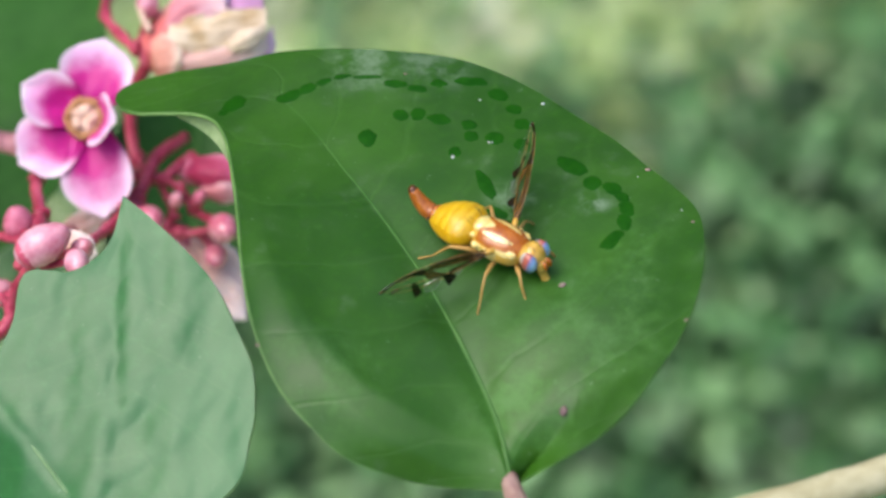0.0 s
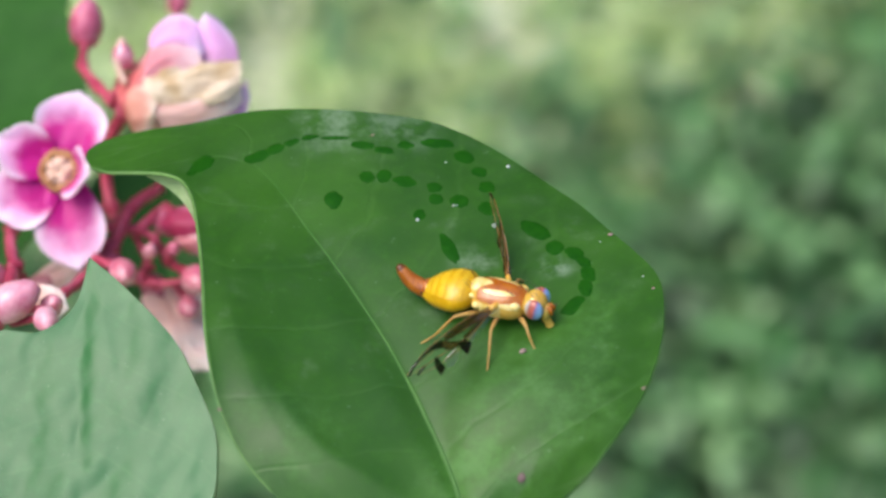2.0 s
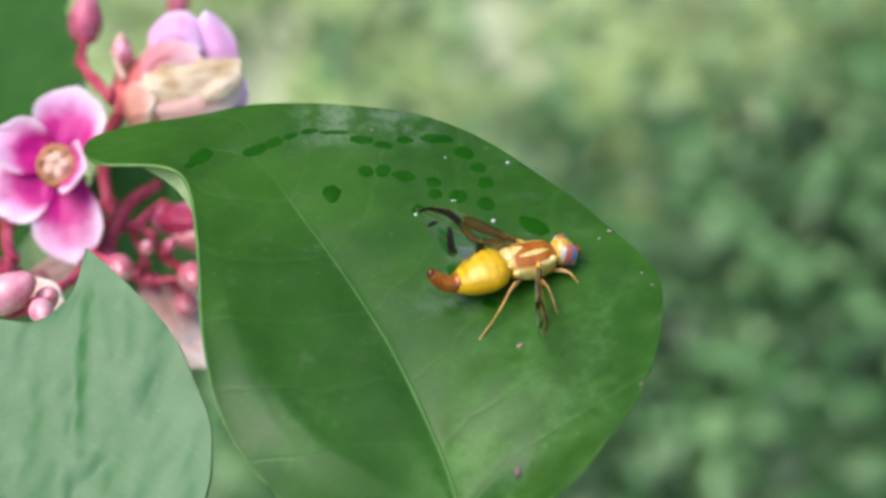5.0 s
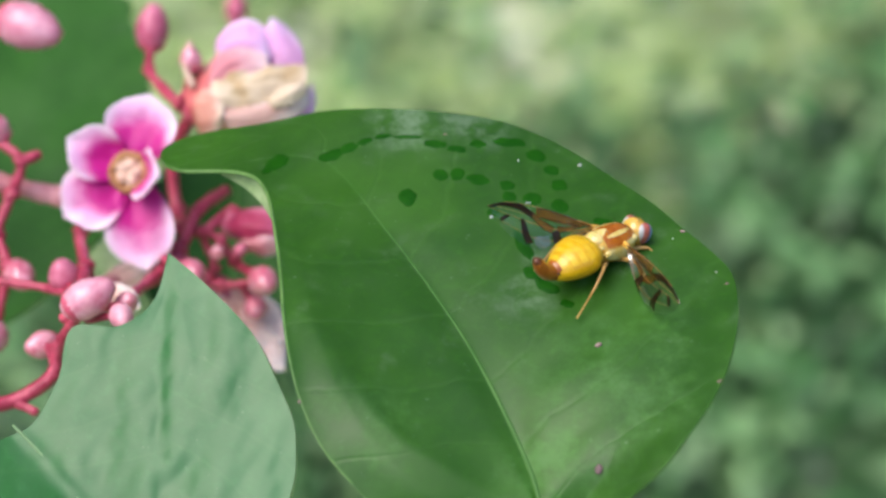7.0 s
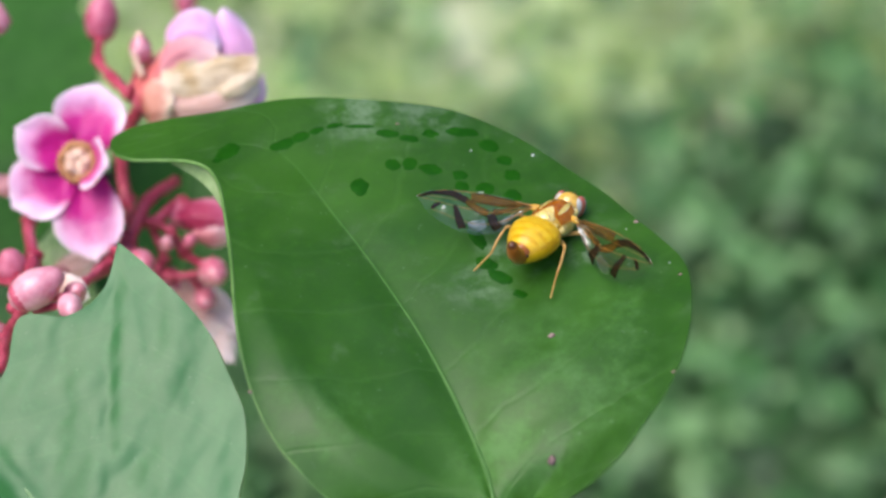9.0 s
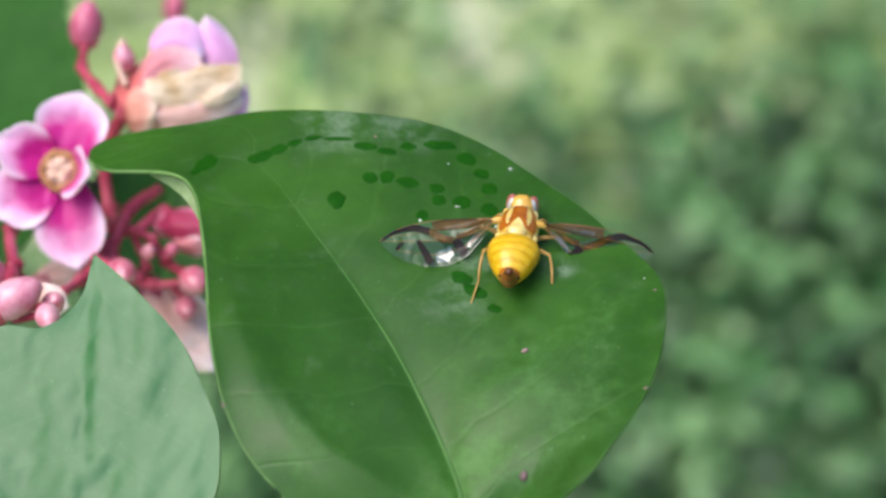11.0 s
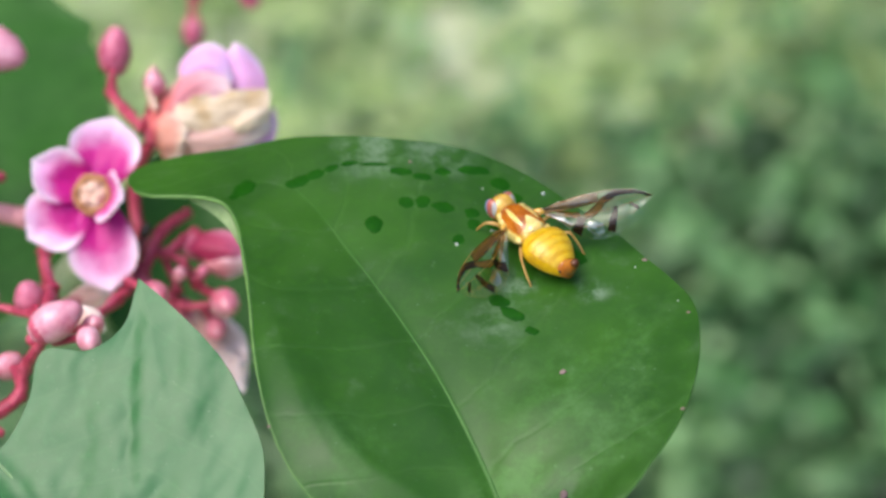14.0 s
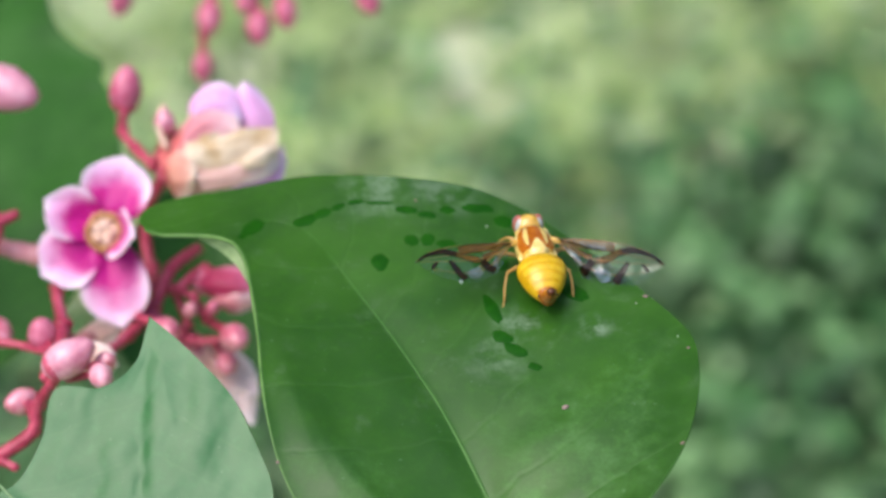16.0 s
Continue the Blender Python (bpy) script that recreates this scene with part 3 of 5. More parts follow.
def main_relief(x, y, u, v):
    z = leaf_z(x, y)
    open_ = step01(u, 0.0, 0.12) * (1 - step01(u, 0.48, 0.72))
    z -= 0.22 * open_ * math.exp(-(v * 9) ** 2)
    if v > 0:
        d, along = off_line(x, y, ROLL)
        crest = math.hypot(d, 0.14) - 0.14
        z += (0.8 * math.exp(-crest / 1.7) if d < 0 else 0.8 - 0.24 * crest) * step01(along, 0.0, 0.45) * (1 - 0.75 * step01(along, 0.55, 1.0)) * step01(v, 0.0, 0.15)
        z += (1.2 * min(v, 0.75) / 0.75 - 0.25 * step01(v, 0.75, 1.0)) * step01(u, 0.04, 0.25) * (1 - step01(u, 0.5, 0.76))
        z += 1.0 * v * v * step01(u, 0.35, 0.6) * (1 - step01(u, 0.6, 0.98))
    else:
        fold = 0.4 + 0.06 * v
        z -= 1.5 * max(0.0, 1 - u / fold) ** 1.15 * min(1.0, -v * 1.6) * (1 - 0.45 * step01(-v, 0.6, 1.0))
        z -= 1.7 * v * step01(u, 0.03, 0.15) * (1 - step01(u, 0.35, 0.62))
        d, along = off_line(x, y, SHOULDER)
        crest = math.hypot(d, 0.14) - 0.14
        z += 0.46 * (math.exp(-crest / 1.3) if d < 0 else math.exp(-crest / 4.0)) * step01(along, 0.0, 0.3) * (1 - step01(along, 0.5, 1.0)) * step01(-v, 0.0, 0.2)
        d, along = off_line(x, y, STEM_VEIN)
        crest = math.hypot(d, 0.12) - 0.12
        z += 0.16 * (math.exp(-crest / 0.9) if d < 0 else math.exp(-crest / 3.0)) * step01(along, 0.0, 0.15) * (1 - step01(along, 0.5, 1.0)) * step01(-v, 0.0, 0.1)
        z += 0.5 * max(0.0, -v - 0.55) ** 1.4 * (1 - step01(u, 0.3, 0.6))
        z -= 0.4 * max(0.0, -v - 0.78) ** 1.3 * step01(u, 0.5, 0.8) * (1 - step01(u, 0.9, 1.0))
    wave = math.sin((u - 0.21 * abs(v)) * 2 * math.pi * 9)
    z += 0.06 * wave * min(1, abs(v) * 3) * (1 - abs(v)) * open_
    return z + 0.1 * noise.noise(Vector((x * 0.35, y * 0.35, 0)))


main_leaf = thing("leaf", "broad heart-shaped glossy green leaf with water spots", "leaf", "leaves of the shrub")
main_grid = blade_grid(MARGIN_L, RIB, MARGIN_R, 150, 40, main_relief)
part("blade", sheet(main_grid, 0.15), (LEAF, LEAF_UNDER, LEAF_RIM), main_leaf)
rib_line = [Vector(main_grid[i][40]) for i in range(0, 132, 6)]
part("midrib", rod(rib_line, (0.18, 0.15, 0.12, 0.1, 0.09, 0.08, 0.065), 8, 60), RIB_PALE, main_leaf, "pale green midrib")
part("petiole", rod([(1.75, -14.0, 11.3), (2.1, -15.0, 12.2), (2.4, -16.2, 14.0), (2.6, -17.4, 15.6)], (0.45, 0.62, 0.6, 0.75), 10, 20, 0.1), PETIOLE, main_leaf, "short purplish leaf stalk")
turned_in = curve([(-16.2, 4.72), (-14.17, 4.4), (-13.3, 3.4), (-12.85, 2.0)], 16)
turned_out = curve([(-16.2, 4.66), (-14.95, 3.95), (-13.8, 3.0), (-12.95, 1.9)], 16)
curl = [[(*(p + (q - p) * w), leaf_z(p[0], p[1]) - 0.2 - 0.7 * w) for w in np.linspace(0, 1, 6)] for p, q in zip(turned_in, turned_out)]
part("rolled_margin", sheet(curl, 0.15), (LEAF_UNDER, LEAF_UNDER, LEAF_RIM), main_leaf, "pale underside of the rolled leaf margin")
part("margin", rod([Vector(main_grid[i][80]) + Vector((0, 0, 0.05)) for i in range(46, 150, 5)], (0.05, 0.06, 0.09, 0.11, 0.1, 0.12, 0.09), 8, 90), LEAF_RIM, main_leaf, "pale thickened leaf margin")
part("margin", rod([Vector(main_grid[i][80]) for i in range(0, 48, 4)], (0.06, 0.05, 0.06), 8, 50), LEAF_RIM, main_leaf)
part("margin", rod([Vector(main_grid[i][0]) for i in range(0, 150, 5)], (0.07, 0.05, 0.05), 8, 110), MIDRIB, main_leaf)

twig = thing("twig", "blurred beige woody twig of the shrub", "twig")
part("bark", rod([(40, -8.5, 11.0), (23.5, -12.2, 14.0), (19.7, -13.6, 15.0), (12.4, -15.6, 16.0), (2.4, -18.0, 16.2), (-9.1, -20.5, 16.0), (-25, -23, 14.0)], (0.85, 0.85, 0.9, 0.9, 0.95, 1.0, 1.1), 14, 60, 0.12), BARK, twig)


# ---- the other leaves ----
LONG_VEIN = ((-18.3, -1.0), (-18.2, -3.5), (-18.45, -6.5), (-18.2, -9.5), (-18.0, -12.0), (-18.3, -15.0))
SIDE_VEINS = (((-18.3, -9.0), (-17.2, -7.6), (-16.4, -5.4)), ((-18.0, -12.5), (-15.6, -10.4), (-14.3, -7.5), (-13.6, -5.6)), ((-18.4, -7.2), (-20.2, -9.0), (-21.6, -9.6)),
              ((-18.1, -10.6), (-20.0, -11.3), (-22.4, -12.2)), ((-18.4, -5.0), (-20.0, -6.8), (-21.6, -7.6)), ((-18.2, -15.0), (-14.9, -13.2), (-12.3, -10.0)))
SECOND_RIB = ((-30.0, -5.9), (-26.3, -9.2), (-24.2, -11.15), (-22.7, -12.73), (-20.6, -15.2), (-17.5, -19.5))


def second_relief(x, y, u, v):
    v = -v
    z = 4.6 - 0.3 * (y + 6) + 0.25 * (x + 19) + 0.6 * max(0.0, abs(v) - 0.3) * math.sin(math.pi * min(1, u * 1.1)) * (-1 if v < 0 else 0.4)
    z -= 0.07 * math.exp(-(off_line(x, y, LONG_VEIN)[0] / 0.5) ** 2) * step01(u, 0.02, 0.2)
    beyond_rib = off_line(x, y, SECOND_RIB)[0]
    z -= 0.12 * math.exp(-(beyond_rib / 0.4) ** 2) + 0.42 * (math.hypot(max(0.0, beyond_rib), 0.3) - 0.3)
    for line in SIDE_VEINS:
        d, along = off_line(x, y, line)
        z -= 0.075 * math.exp(-(d / (1.1 if d > 0 else 0.4)) ** 2) * (1 - 0.7 * along)
    z += 0.16 * noise.noise(Vector((x * 0.5, y * 0.34, 5))) + 0.014 * noise.noise(Vector((x * 1.9, y * 1.5, 3)))
    z += 0.035 * noise.noise(Vector(((x - 0.55 * y) * 1.1, (y + 0.55 * x) * 0.4, 8)))
    return z + 0.12 * noise.noise(Vector((x * 0.3, y * 0.3, 7)))


second_leaf = thing("leaf", "pale glossy green leaf reflecting the sky, beside the flowers", "leaf", "leaves of the shrub")
second_grid = blade_grid([(-18.17, 0.0), (-16.35, -1.4), (-14.53, -3.06), (-13.05, -4.82), (-11.95, -6.94), (-11.15, -8.71), (-10.95, -10.4), (-11.15, -12.37), (-12.42, -15.25), (-18.84, -18.84)],
                         [(-18.17, -0.09), (-18.04, -2.28), (-18.27, -4.74), (-17.97, -7.4), (-17.23, -10.25), (-16.84, -13.12), (-18.42, -16.01), (-22.52, -18.68)],
                         [(-18.17, -0.09), (-18.84, -2.45), (-20.64, -3.86), (-23.3, -4.04), (-23.9, -6.61), (-25.22, -9.12), (-27.31, -10.2), (-29.44, -12.01), (-29.82, -15.27), (-26.22, -18.52)], 150, 48, second_relief)
part("blade", sheet(second_grid, 0.26), (LEAF_PALE, LEAF_UNDER, LEAF_RIM), second_leaf)
near_rib = lambda x, y: min((q for row in second_grid for q in row), key=lambda q: math.hypot(q[0] - x, q[1] - y))[2] + 0.03
part("midrib", rod([(x, y, near_rib(x, y)) for x, y in SECOND_RIB[1:5]], (0.07, 0.09, 0.1, 0.12), 8, 30), VEIN_PALE, second_leaf, "pale green midrib")


def back_leaf(outline_l, mid, outline_r, z0, slope, label, seed):
    leaf = thing("leaf", label, "leaf", "leaves of the shrub")

    def relief(x, y, u, v):
        return z0 + slope * (y - mid[0][1]) + 1.6 * v * v * math.sin(math.pi * u) - 0.3 * math.exp(-(v * 6) ** 2) + 0.5 * noise.noise(Vector((x * 0.2, y * 0.2, seed)))

    grid = blade_grid(outline_l, mid, outline_r, 60, 18, relief)
    part("blade", sheet(grid, 0.3), (LEAF_DEEP, LEAF_UNDER, LEAF_RIM), leaf)
    part("midrib", rod([Vector(grid[i][18]) + Vector((0, 0, 0.1)) for i in range(0, 58, 6)], (0.4, 0.3, 0.12), 8, 40), MIDRIB, leaf)
    return leaf


back_leaf([(-40, -8), (-47, -2), (-50, 8), (-48, 18), (-42, 26), (-34, 31)], [(-40, -8), (-39, 2), (-38, 12), (-36, 22), (-34, 31)],
          [(-40, -8), (-32.1, -3.6), (-27.6, 1.4), (-25.5, 6.4), (-25.0, 10.6), (-25.5, 13.5), (-26.1, 16.0), (-27.3, 17.8), (-27.2, 19.1), (-29.5, 20.5), (-31.6, 23.0), (-34, 31)], -31.0, -0.7,
          "large dark green leaf behind the flowers", 3)
back_leaf([(-19, -8), (-24, -5), (-26.2, -1), (-26, 4), (-23, 9), (-19, 12)], [(-19, -8), (-19.5, -2), (-19.5, 4), (-19, 12)],
          [(-19, -8), (-14, -6), (-11, -1), (-11, 4), (-14, 9), (-19, 12)], -46.0, -0.3, "dark green leaf behind the pink flower stalks", 9)


# ---- flowers and buds ----
def petal(name, parent, base, out, up, length, width, cup, bend, material, frill=0.06, label="", seed=0.0, claw=0.35):
    """A rounded petal from its base along out, its face towards up."""
    out, up = Vector(out).normalized(), Vector(up)
    up = (up - out * up.dot(out)).normalized()
    side = up.cross(out)
    nu, nv, grid = 26, 17, []
    for i in range(nu):
        s = i / (nu - 1)
        half = width / 2 * (claw + (1 - claw) * math.sin(math.pi / 2 * s / 0.6) if s < 0.6 else math.sqrt(max(0.0025, 1 - ((s - 0.6) / 0.4) ** 2.0)))
        row = []
        for j in range(nv):
            v = 2 * j / (nv - 1) - 1
            x = length * s - 0.09 * length * v * v * s
            y = half * v
            z = cup * v * v * half + bend * s * s * length + frill * length * noise.noise(Vector((s * 2.5, v * 1.8, seed)))
            row.append(Vector(base) + out * x + side * y + up * z)
        grid.append([tuple(p) for p in row])
    return part(name, sheet(grid, 0.12), (material, material, material), parent, label)


def bud(parent, c, r, direction, material=None, stretch=1.15, calyx=True):
    """A round bud with a short pointed cap and a calyx at its foot."""
    turn = facing(direction)
    d = Vector(direction).normalized()
    one = part("bud", blob(c, (r * stretch, r, r), turn, point=0.26, lump=0.06), material or BUD, parent)
    if calyx:
        foot = Vector(c) - d * r * stretch * 0.52
        ring = bmesh.new()
        blob(tuple(foot), (r * 0.55, r * 0.86, r * 0.86), turn, 10, 16, bm=ring, lump=0.05)
        for k in range(5):
            a = 2 * math.pi * k / 5
            side = turn @ Vector((0.2, math.cos(a), math.sin(a)))
            blob(tuple(foot + side * r * 0.62 + d * r * 0.3), (r * 0.5, r * 0.3, r * 0.22), facing(d + side * 0.25), 7, 10, bm=ring)
        part("calyx", ring, CALYX, one)
    return one


def stalk(parent, points, r0, r1, material=None, knots=True):
    r0, r1 = r0 * 1.18, r1 * 1.18
    bm = rod(points, (r0, (r0 + r1) / 2, r1), 10, None, 0.3)
    if knots:
        for p in points[1:-1]:
            blob(p, (r0 * 1.5, r0 * 1.35, r0 * 1.35), None, 8, 10, lump=0.45, bm=bm)
    return part("stalk", bm, material or STALK, parent)


def open_flower(parent, c, face):
    """A five-petalled flower; face is the way it looks."""
    n = Vector(face).normalized()
    right = Vector((1, 0, 0)) - n * n.x
    right.normalize()
    up = n.cross(right)
    centre = Vector(c)
    tube_end = centre - n * 3.4
    flower = part("flower", rod([tube_end, centre - n * 2.0, centre - n * 0.5], (0.7, 1.05, 1.25), 16, 14), PETAL_BLUSH, parent, "open pink flower with magenta throat and pale rims")
    # angle, length, width, forward lean, cup
    for k, (a, length, width, lean, cup) in enumerate(((77, 4.5, 4.7, 0.1, 0.22), (152, 3.9, 3.6, 0.42, 0.42), (214, 4.4, 4.3, 0.12, 0.2), (281, 5.7, 4.5, 0.02, 0.2), (346, 3.2, 3.4, 2.0, 0.35))):
        d = right * math.cos(radians(a)) + up * math.sin(radians(a))
        petal("petal", flower, centre + d * 0.75 - n * 0.2, d + n * lean, n - d * lean, length * 1.0, width, cup, -0.05, PETAL, seed=k * 3.7, claw=0.5)
    throat = bmesh.new()
    for k in range(5):
        a = radians(77 + 36 + 72 * k)
        d = right * math.cos(a) + up * math.sin(a)
        e = right * math.cos(a + 1.2566) + up * math.sin(a + 1.2566)
        tube(throat, [centre + d * 1.25 + n * 0.25, centre + (d + e) * 0.66 + n * 0.3, centre + e * 1.25 + n * 0.25], (0.24, 0.3, 0.24), 8, 8)
    part("corona", throat, THROAT, flower, "brownish ring round the throat")
    star = bmesh.new()
    blob(tuple(centre + n * 0.2), (0.3, 0.95, 0.95), facing(n), 8, 16, bm=star)
    for k in range(5):
        a = radians(77 + 72 * k)
        d = right * math.cos(a) + up * math.sin(a)
        blob(tuple(centre + d * 0.5 + n * 0.48), (0.42, 0.36, 0.3), facing(d), 7, 10, lump=0.2, bm=star)
    part("stigma", star, STIGMA, flower, "cream star-shaped stigma")
    return flower


panicle = thing("flower_panicle", "pink star-fruit panicle with open flowers, round buds and red stalks", "flowers")
open_flower(panicle, (-23.8, 5.4, -23.0), (-0.05, 0.08, 1.0))
# centre, radius, the way it points, skin
for c, r, d, skin in (((-31.5, 15.3, -28), 1.62, (1, -0.3, 0.3), BUD_PALE), ((-23.9, 15.6, -34.5), 1.15, (0.1, 1, 0.2), BUD_DARK), ((-20.4, 12.9, -27), 0.75, (-0.1, 1, 0.4), BUD),
                      ((-32.7, 8.2, -24), 1.0, (-0.5, 0.8, 0.4), BUD), ((-30.7, -1.2, -22), 1.0, (0.5, -0.5, 0.8), BUD), ((-32.3, -5.1, -22), 0.98, (0.2, -0.6, 0.7), BUD),
                      ((-27.8, -5.4, -14), 0.88, (-0.7, -0.2, 0.6), BUD), ((-24.1, -2.6, -6.5), 1.15, (0.85, 0.5, 0.1), BUD_PALE), ((-21.9, -3.5, -5.6), 0.72, (0.3, -0.5, 0.8), BUD_PALE),
                      ((-21.9, -2.8, -7.5), 0.66, (0.5, 0.5, 0.7), BUD), ((-19.5, -1.0, -20.3), 0.9, (0.4, -0.3, 0.9), BUD), ((-15.4, -1.5, -25), 0.98, (0.4, -0.3, 0.9), BUD),
                      ((-16.05, -3.25, -27), 0.8, (0.1, -0.5, 0.9), BUD), ((-18.4, 0.3, -25.2), 0.5, (0.3, 0.6, 0.8), BUD), ((-16.9, 0.5, -25.2), 0.46, (0.4, 0.5, 0.8), BUD_DARK), ((-20.7, -0.3, -24.6), 0.5, (-0.2, 0.4, 0.9), BUD_DARK), ((-26.7, -1.3, -15), 0.95, (-0.1, 0.7, 0.6), BUD_DARK)):
    bud(panicle, c, r, d, skin, 1.35 if r > 1.05 else 1.12)
for points, r0, r1, skin in (([(-36.0, 5.8, -25), (-33.6, 5.1, -25), (-28.8, 4.0, -26), (-26.0, 4.8, -26)], 0.5, 0.55, STALK_PALE), ([(-32.7, 7.6, -24), (-30.9, 6.1, -23.5), (-31.6, 4.0, -24), (-32.4, 1.4, -23.5), (-31.6, -0.6, -22.5), (-32.2, -4.2, -22.5)], 0.3, 0.3, STALK),
                             ([(-30.9, 6.1, -23.5), (-29.8, 6.6, -24)], 0.3, 0.25, STALK), ([(-25.0, 5.2, -26.5), (-27.0, 1.8, -24), (-25.6, -0.7, -16), (-25.3, -2.8, -11), (-25.6, -3.7, -8.5)], 0.32, 0.32, STALK),
                             ([(-36.0, -1.6, -17), (-31.6, -1.5, -16), (-27.2, -2.1, -15), (-25.4, -2.6, -11.5)], 0.24, 0.24, STALK), ([(-24.6, -3.4, -7.5), (-26.2, -5.4, -10), (-26.6, -7.1, -10.5), (-28.8, -8.6, -10.6), (-31.0, -9.1, -10), (-36, -10.5, -9)], 0.26, 0.45, STALK),
                             ([(-29.0, -8.6, -10.6), (-27.5, -9.3, -10.2)], 0.3, 0.22, STALK), ([(-27.6, -5.2, -14), (-26.5, -6.6, -10.6)], 0.22, 0.22, STALK), ([(-22.3, -3.4, -6.4), (-24.2, -3.8, -7.6)], 0.2, 0.2, STALK), ([(-22.3, -2.9, -8.2), (-24.6, -3.3, -9.2)], 0.2, 0.2, STALK),
                             ([(-23.0, -2.4, -18), (-22.2, -1.4, -22), (-20.9, 0.4, -25), (-19.9, 3.0, -27), (-18.3, 4.5, -30)], 0.3, 0.38, STALK), ([(-21.1, 0.4, -25.5), (-19.4, -1.4, -26.5), (-18.3, -1.8, -26.5), (-15.8, -1.6, -25.7)], 0.3, 0.24, STALK),
                             ([(-20.2, 1.9, -26.5), (-18.4, 1.2, -27), (-17.4, -0.3, -27), (-15.7, -1.2, -25.6)], 0.24, 0.24, STALK), ([(-22.0, 2.0, -28), (-19.6, 1.7, -27), (-17.8, 3.1, -28), (-16.6, 2.2, -26.5)], 0.28, 0.3, STALK),
                             ([(-19.8, 1.9, -27), (-18.8, -0.7, -27.4), (-19.8, -1.6, -26.6)], 0.24, 0.24, STALK), ([(-23.9, 14.6, -34.2), (-23.9, 12.8, -33), (-22.8, 11.5, -31), (-21.2, 10.0, -28.6)], 0.26, 0.34, STALK),
                             ([(-32.8, 15.2, -28.5), (-34.5, 15.2, -29), (-38, 14.0, -30)], 0.3, 0.36, STALK), ([(-20.4, 9.6, -28.5), (-22.0, 7.0, -31), (-21.7, 3.2, -31), (-20.4, 1.7, -27)], 0.36, 0.4, STALK),
                             ([(-19.9, -0.7, -20.8), (-21.7, 0.0, -23), (-21.0, 0.9, -25)], 0.24, 0.26, STALK), ([(-16.05, -2.85, -27.3), (-17.0, -1.9, -26.6)], 0.22, 0.22, STALK), ([(-18.4, 0.1, -25.6), (-18.2, 1.0, -26.6)], 0.18, 0.2, STALK), ([(-16.9, 0.3, -25.5), (-17.4, -0.3, -26.8)], 0.18, 0.2, STALK), ([(-20.7, -0.4, -25.0), (-20.9, 0.4, -25.2)], 0.18, 0.2, STALK), ([(-25.6, -2.4, -12.5), (-26.5, -1.6, -15)], 0.22, 0.22, STALK),
                             ([(-33.4, 7.8, -24.4), (-36, 6.0, -25)], 0.3, 0.3, STALK), ([(-36.0, 5.8, -25), (-42, 9, -31), (-50, 10, -37)], 0.5, 0.6, STALK), ([(-36, -1.6, -17), (-40, 2, -22), (-42, 9, -31)], 0.3, 0.4, STALK), ([(-36, -10.5, -9), (-42, -6, -16), (-42, 9, -31)], 0.45, 0.5, STALK), ([(-38, 14, -30), (-42, 9, -31)], 0.36, 0.4, STALK), ([(-20.4, 12.3, -27.2), (-21.0, 10.6, -28), (-21.2, 10.0, -28.6)], 0.2, 0.24, STALK)):
    stalk(panicle, points, r0, r1, skin)

# the half-withered flower, on the same panicle
def crumpled(name, parent, one_edge, other_edge, bulge, material, crease=0.12, label="", seed=0.0):
    """A limp petal between two edges, swollen towards the eye and crumpled."""
    a, b = curve(one_edge, 30), curve(other_edge, 30)
    grid = []
    for i in range(30):
        row = []
        for j in range(19):
            w = j / 18
            p = a[i] + (b[i] - a[i]) * w
            lift = bulge * math.sin(math.pi * w) * (0.5 + 0.5 * math.sin(math.pi * (0.12 + 0.76 * i / 29)))
            fold = noise.noise(Vector((i / 29 * 2.2, w * 5.0, seed))) + 0.5 * noise.noise(Vector((i / 29 * 6, w * 9.0, seed + 4)))
            row.append((p[0], p[1] + 0.4 * crease * fold, p[2] + lift + crease * 2.0 * fold))
        grid.append(row)
    return part(name, sheet(grid, 0.1), (material, material, material), parent, label)


withered = part("flower", blob((-19.4, 10.0, -28.4), (1.7, 1.4, 1.2), facing((0.9, 0.3, 0.1)), lump=0.15), CALYX, panicle, "withered flower with dried cream petals and mauve tips")
W = -27.0
crumpled("petal", withered, [(-20.9, 10.9, W - 0.6), (-19.3, 12.9, W - 0.8), (-16.4, 13.7, W - 1.0)], [(-20.2, 8.9, W - 0.4), (-19.3, 7.8, W - 0.2), (-17.2, 8.5, W - 0.2)], 1.4, PETAL_SALMON, 0.06, "salmon-pink tube of the withered flower", 1.0)
crumpled("petal", withered, [(-19.2, 11.6, W + 0.2), (-18.8, 13.3, W - 0.2), (-17.4, 14.1, W - 0.3), (-15.7, 13.7, W - 0.3)], [(-19.0, 11.3, W + 0.4), (-17.2, 11.8, W + 0.4), (-15.0, 12.0, W + 0.3)], 0.5, PETAL_BLUSH, 0.08, "", 2.0)
crumpled("petal", withered, [(-18.7, 13.0, W - 0.9), (-18.8, 14.3, W - 1.1), (-17.8, 15.5, W - 1.2), (-16.6, 15.8, W - 1.2), (-15.5, 15.0, W - 1.1), (-15.2, 13.4, W - 0.9)], [(-18.3, 12.9, W - 0.8), (-17.0, 12.8, W - 0.8), (-15.5, 12.8, W - 0.8)], 1.1, PETAL_MAUVE, 0.07, "mauve petal", 3.0)
crumpled("petal", withered, [(-16.8, 15.3, W - 0.2), (-16.3, 14.4, W + 0.1), (-16.1, 13.2, W + 0.1)], [(-15.7, 15.2, W - 0.7), (-15.5, 14.3, W - 0.7), (-15.4, 13.2, W - 0.6)], -0.5, PETAL_MAUVE, 0.04, "", 3.6)
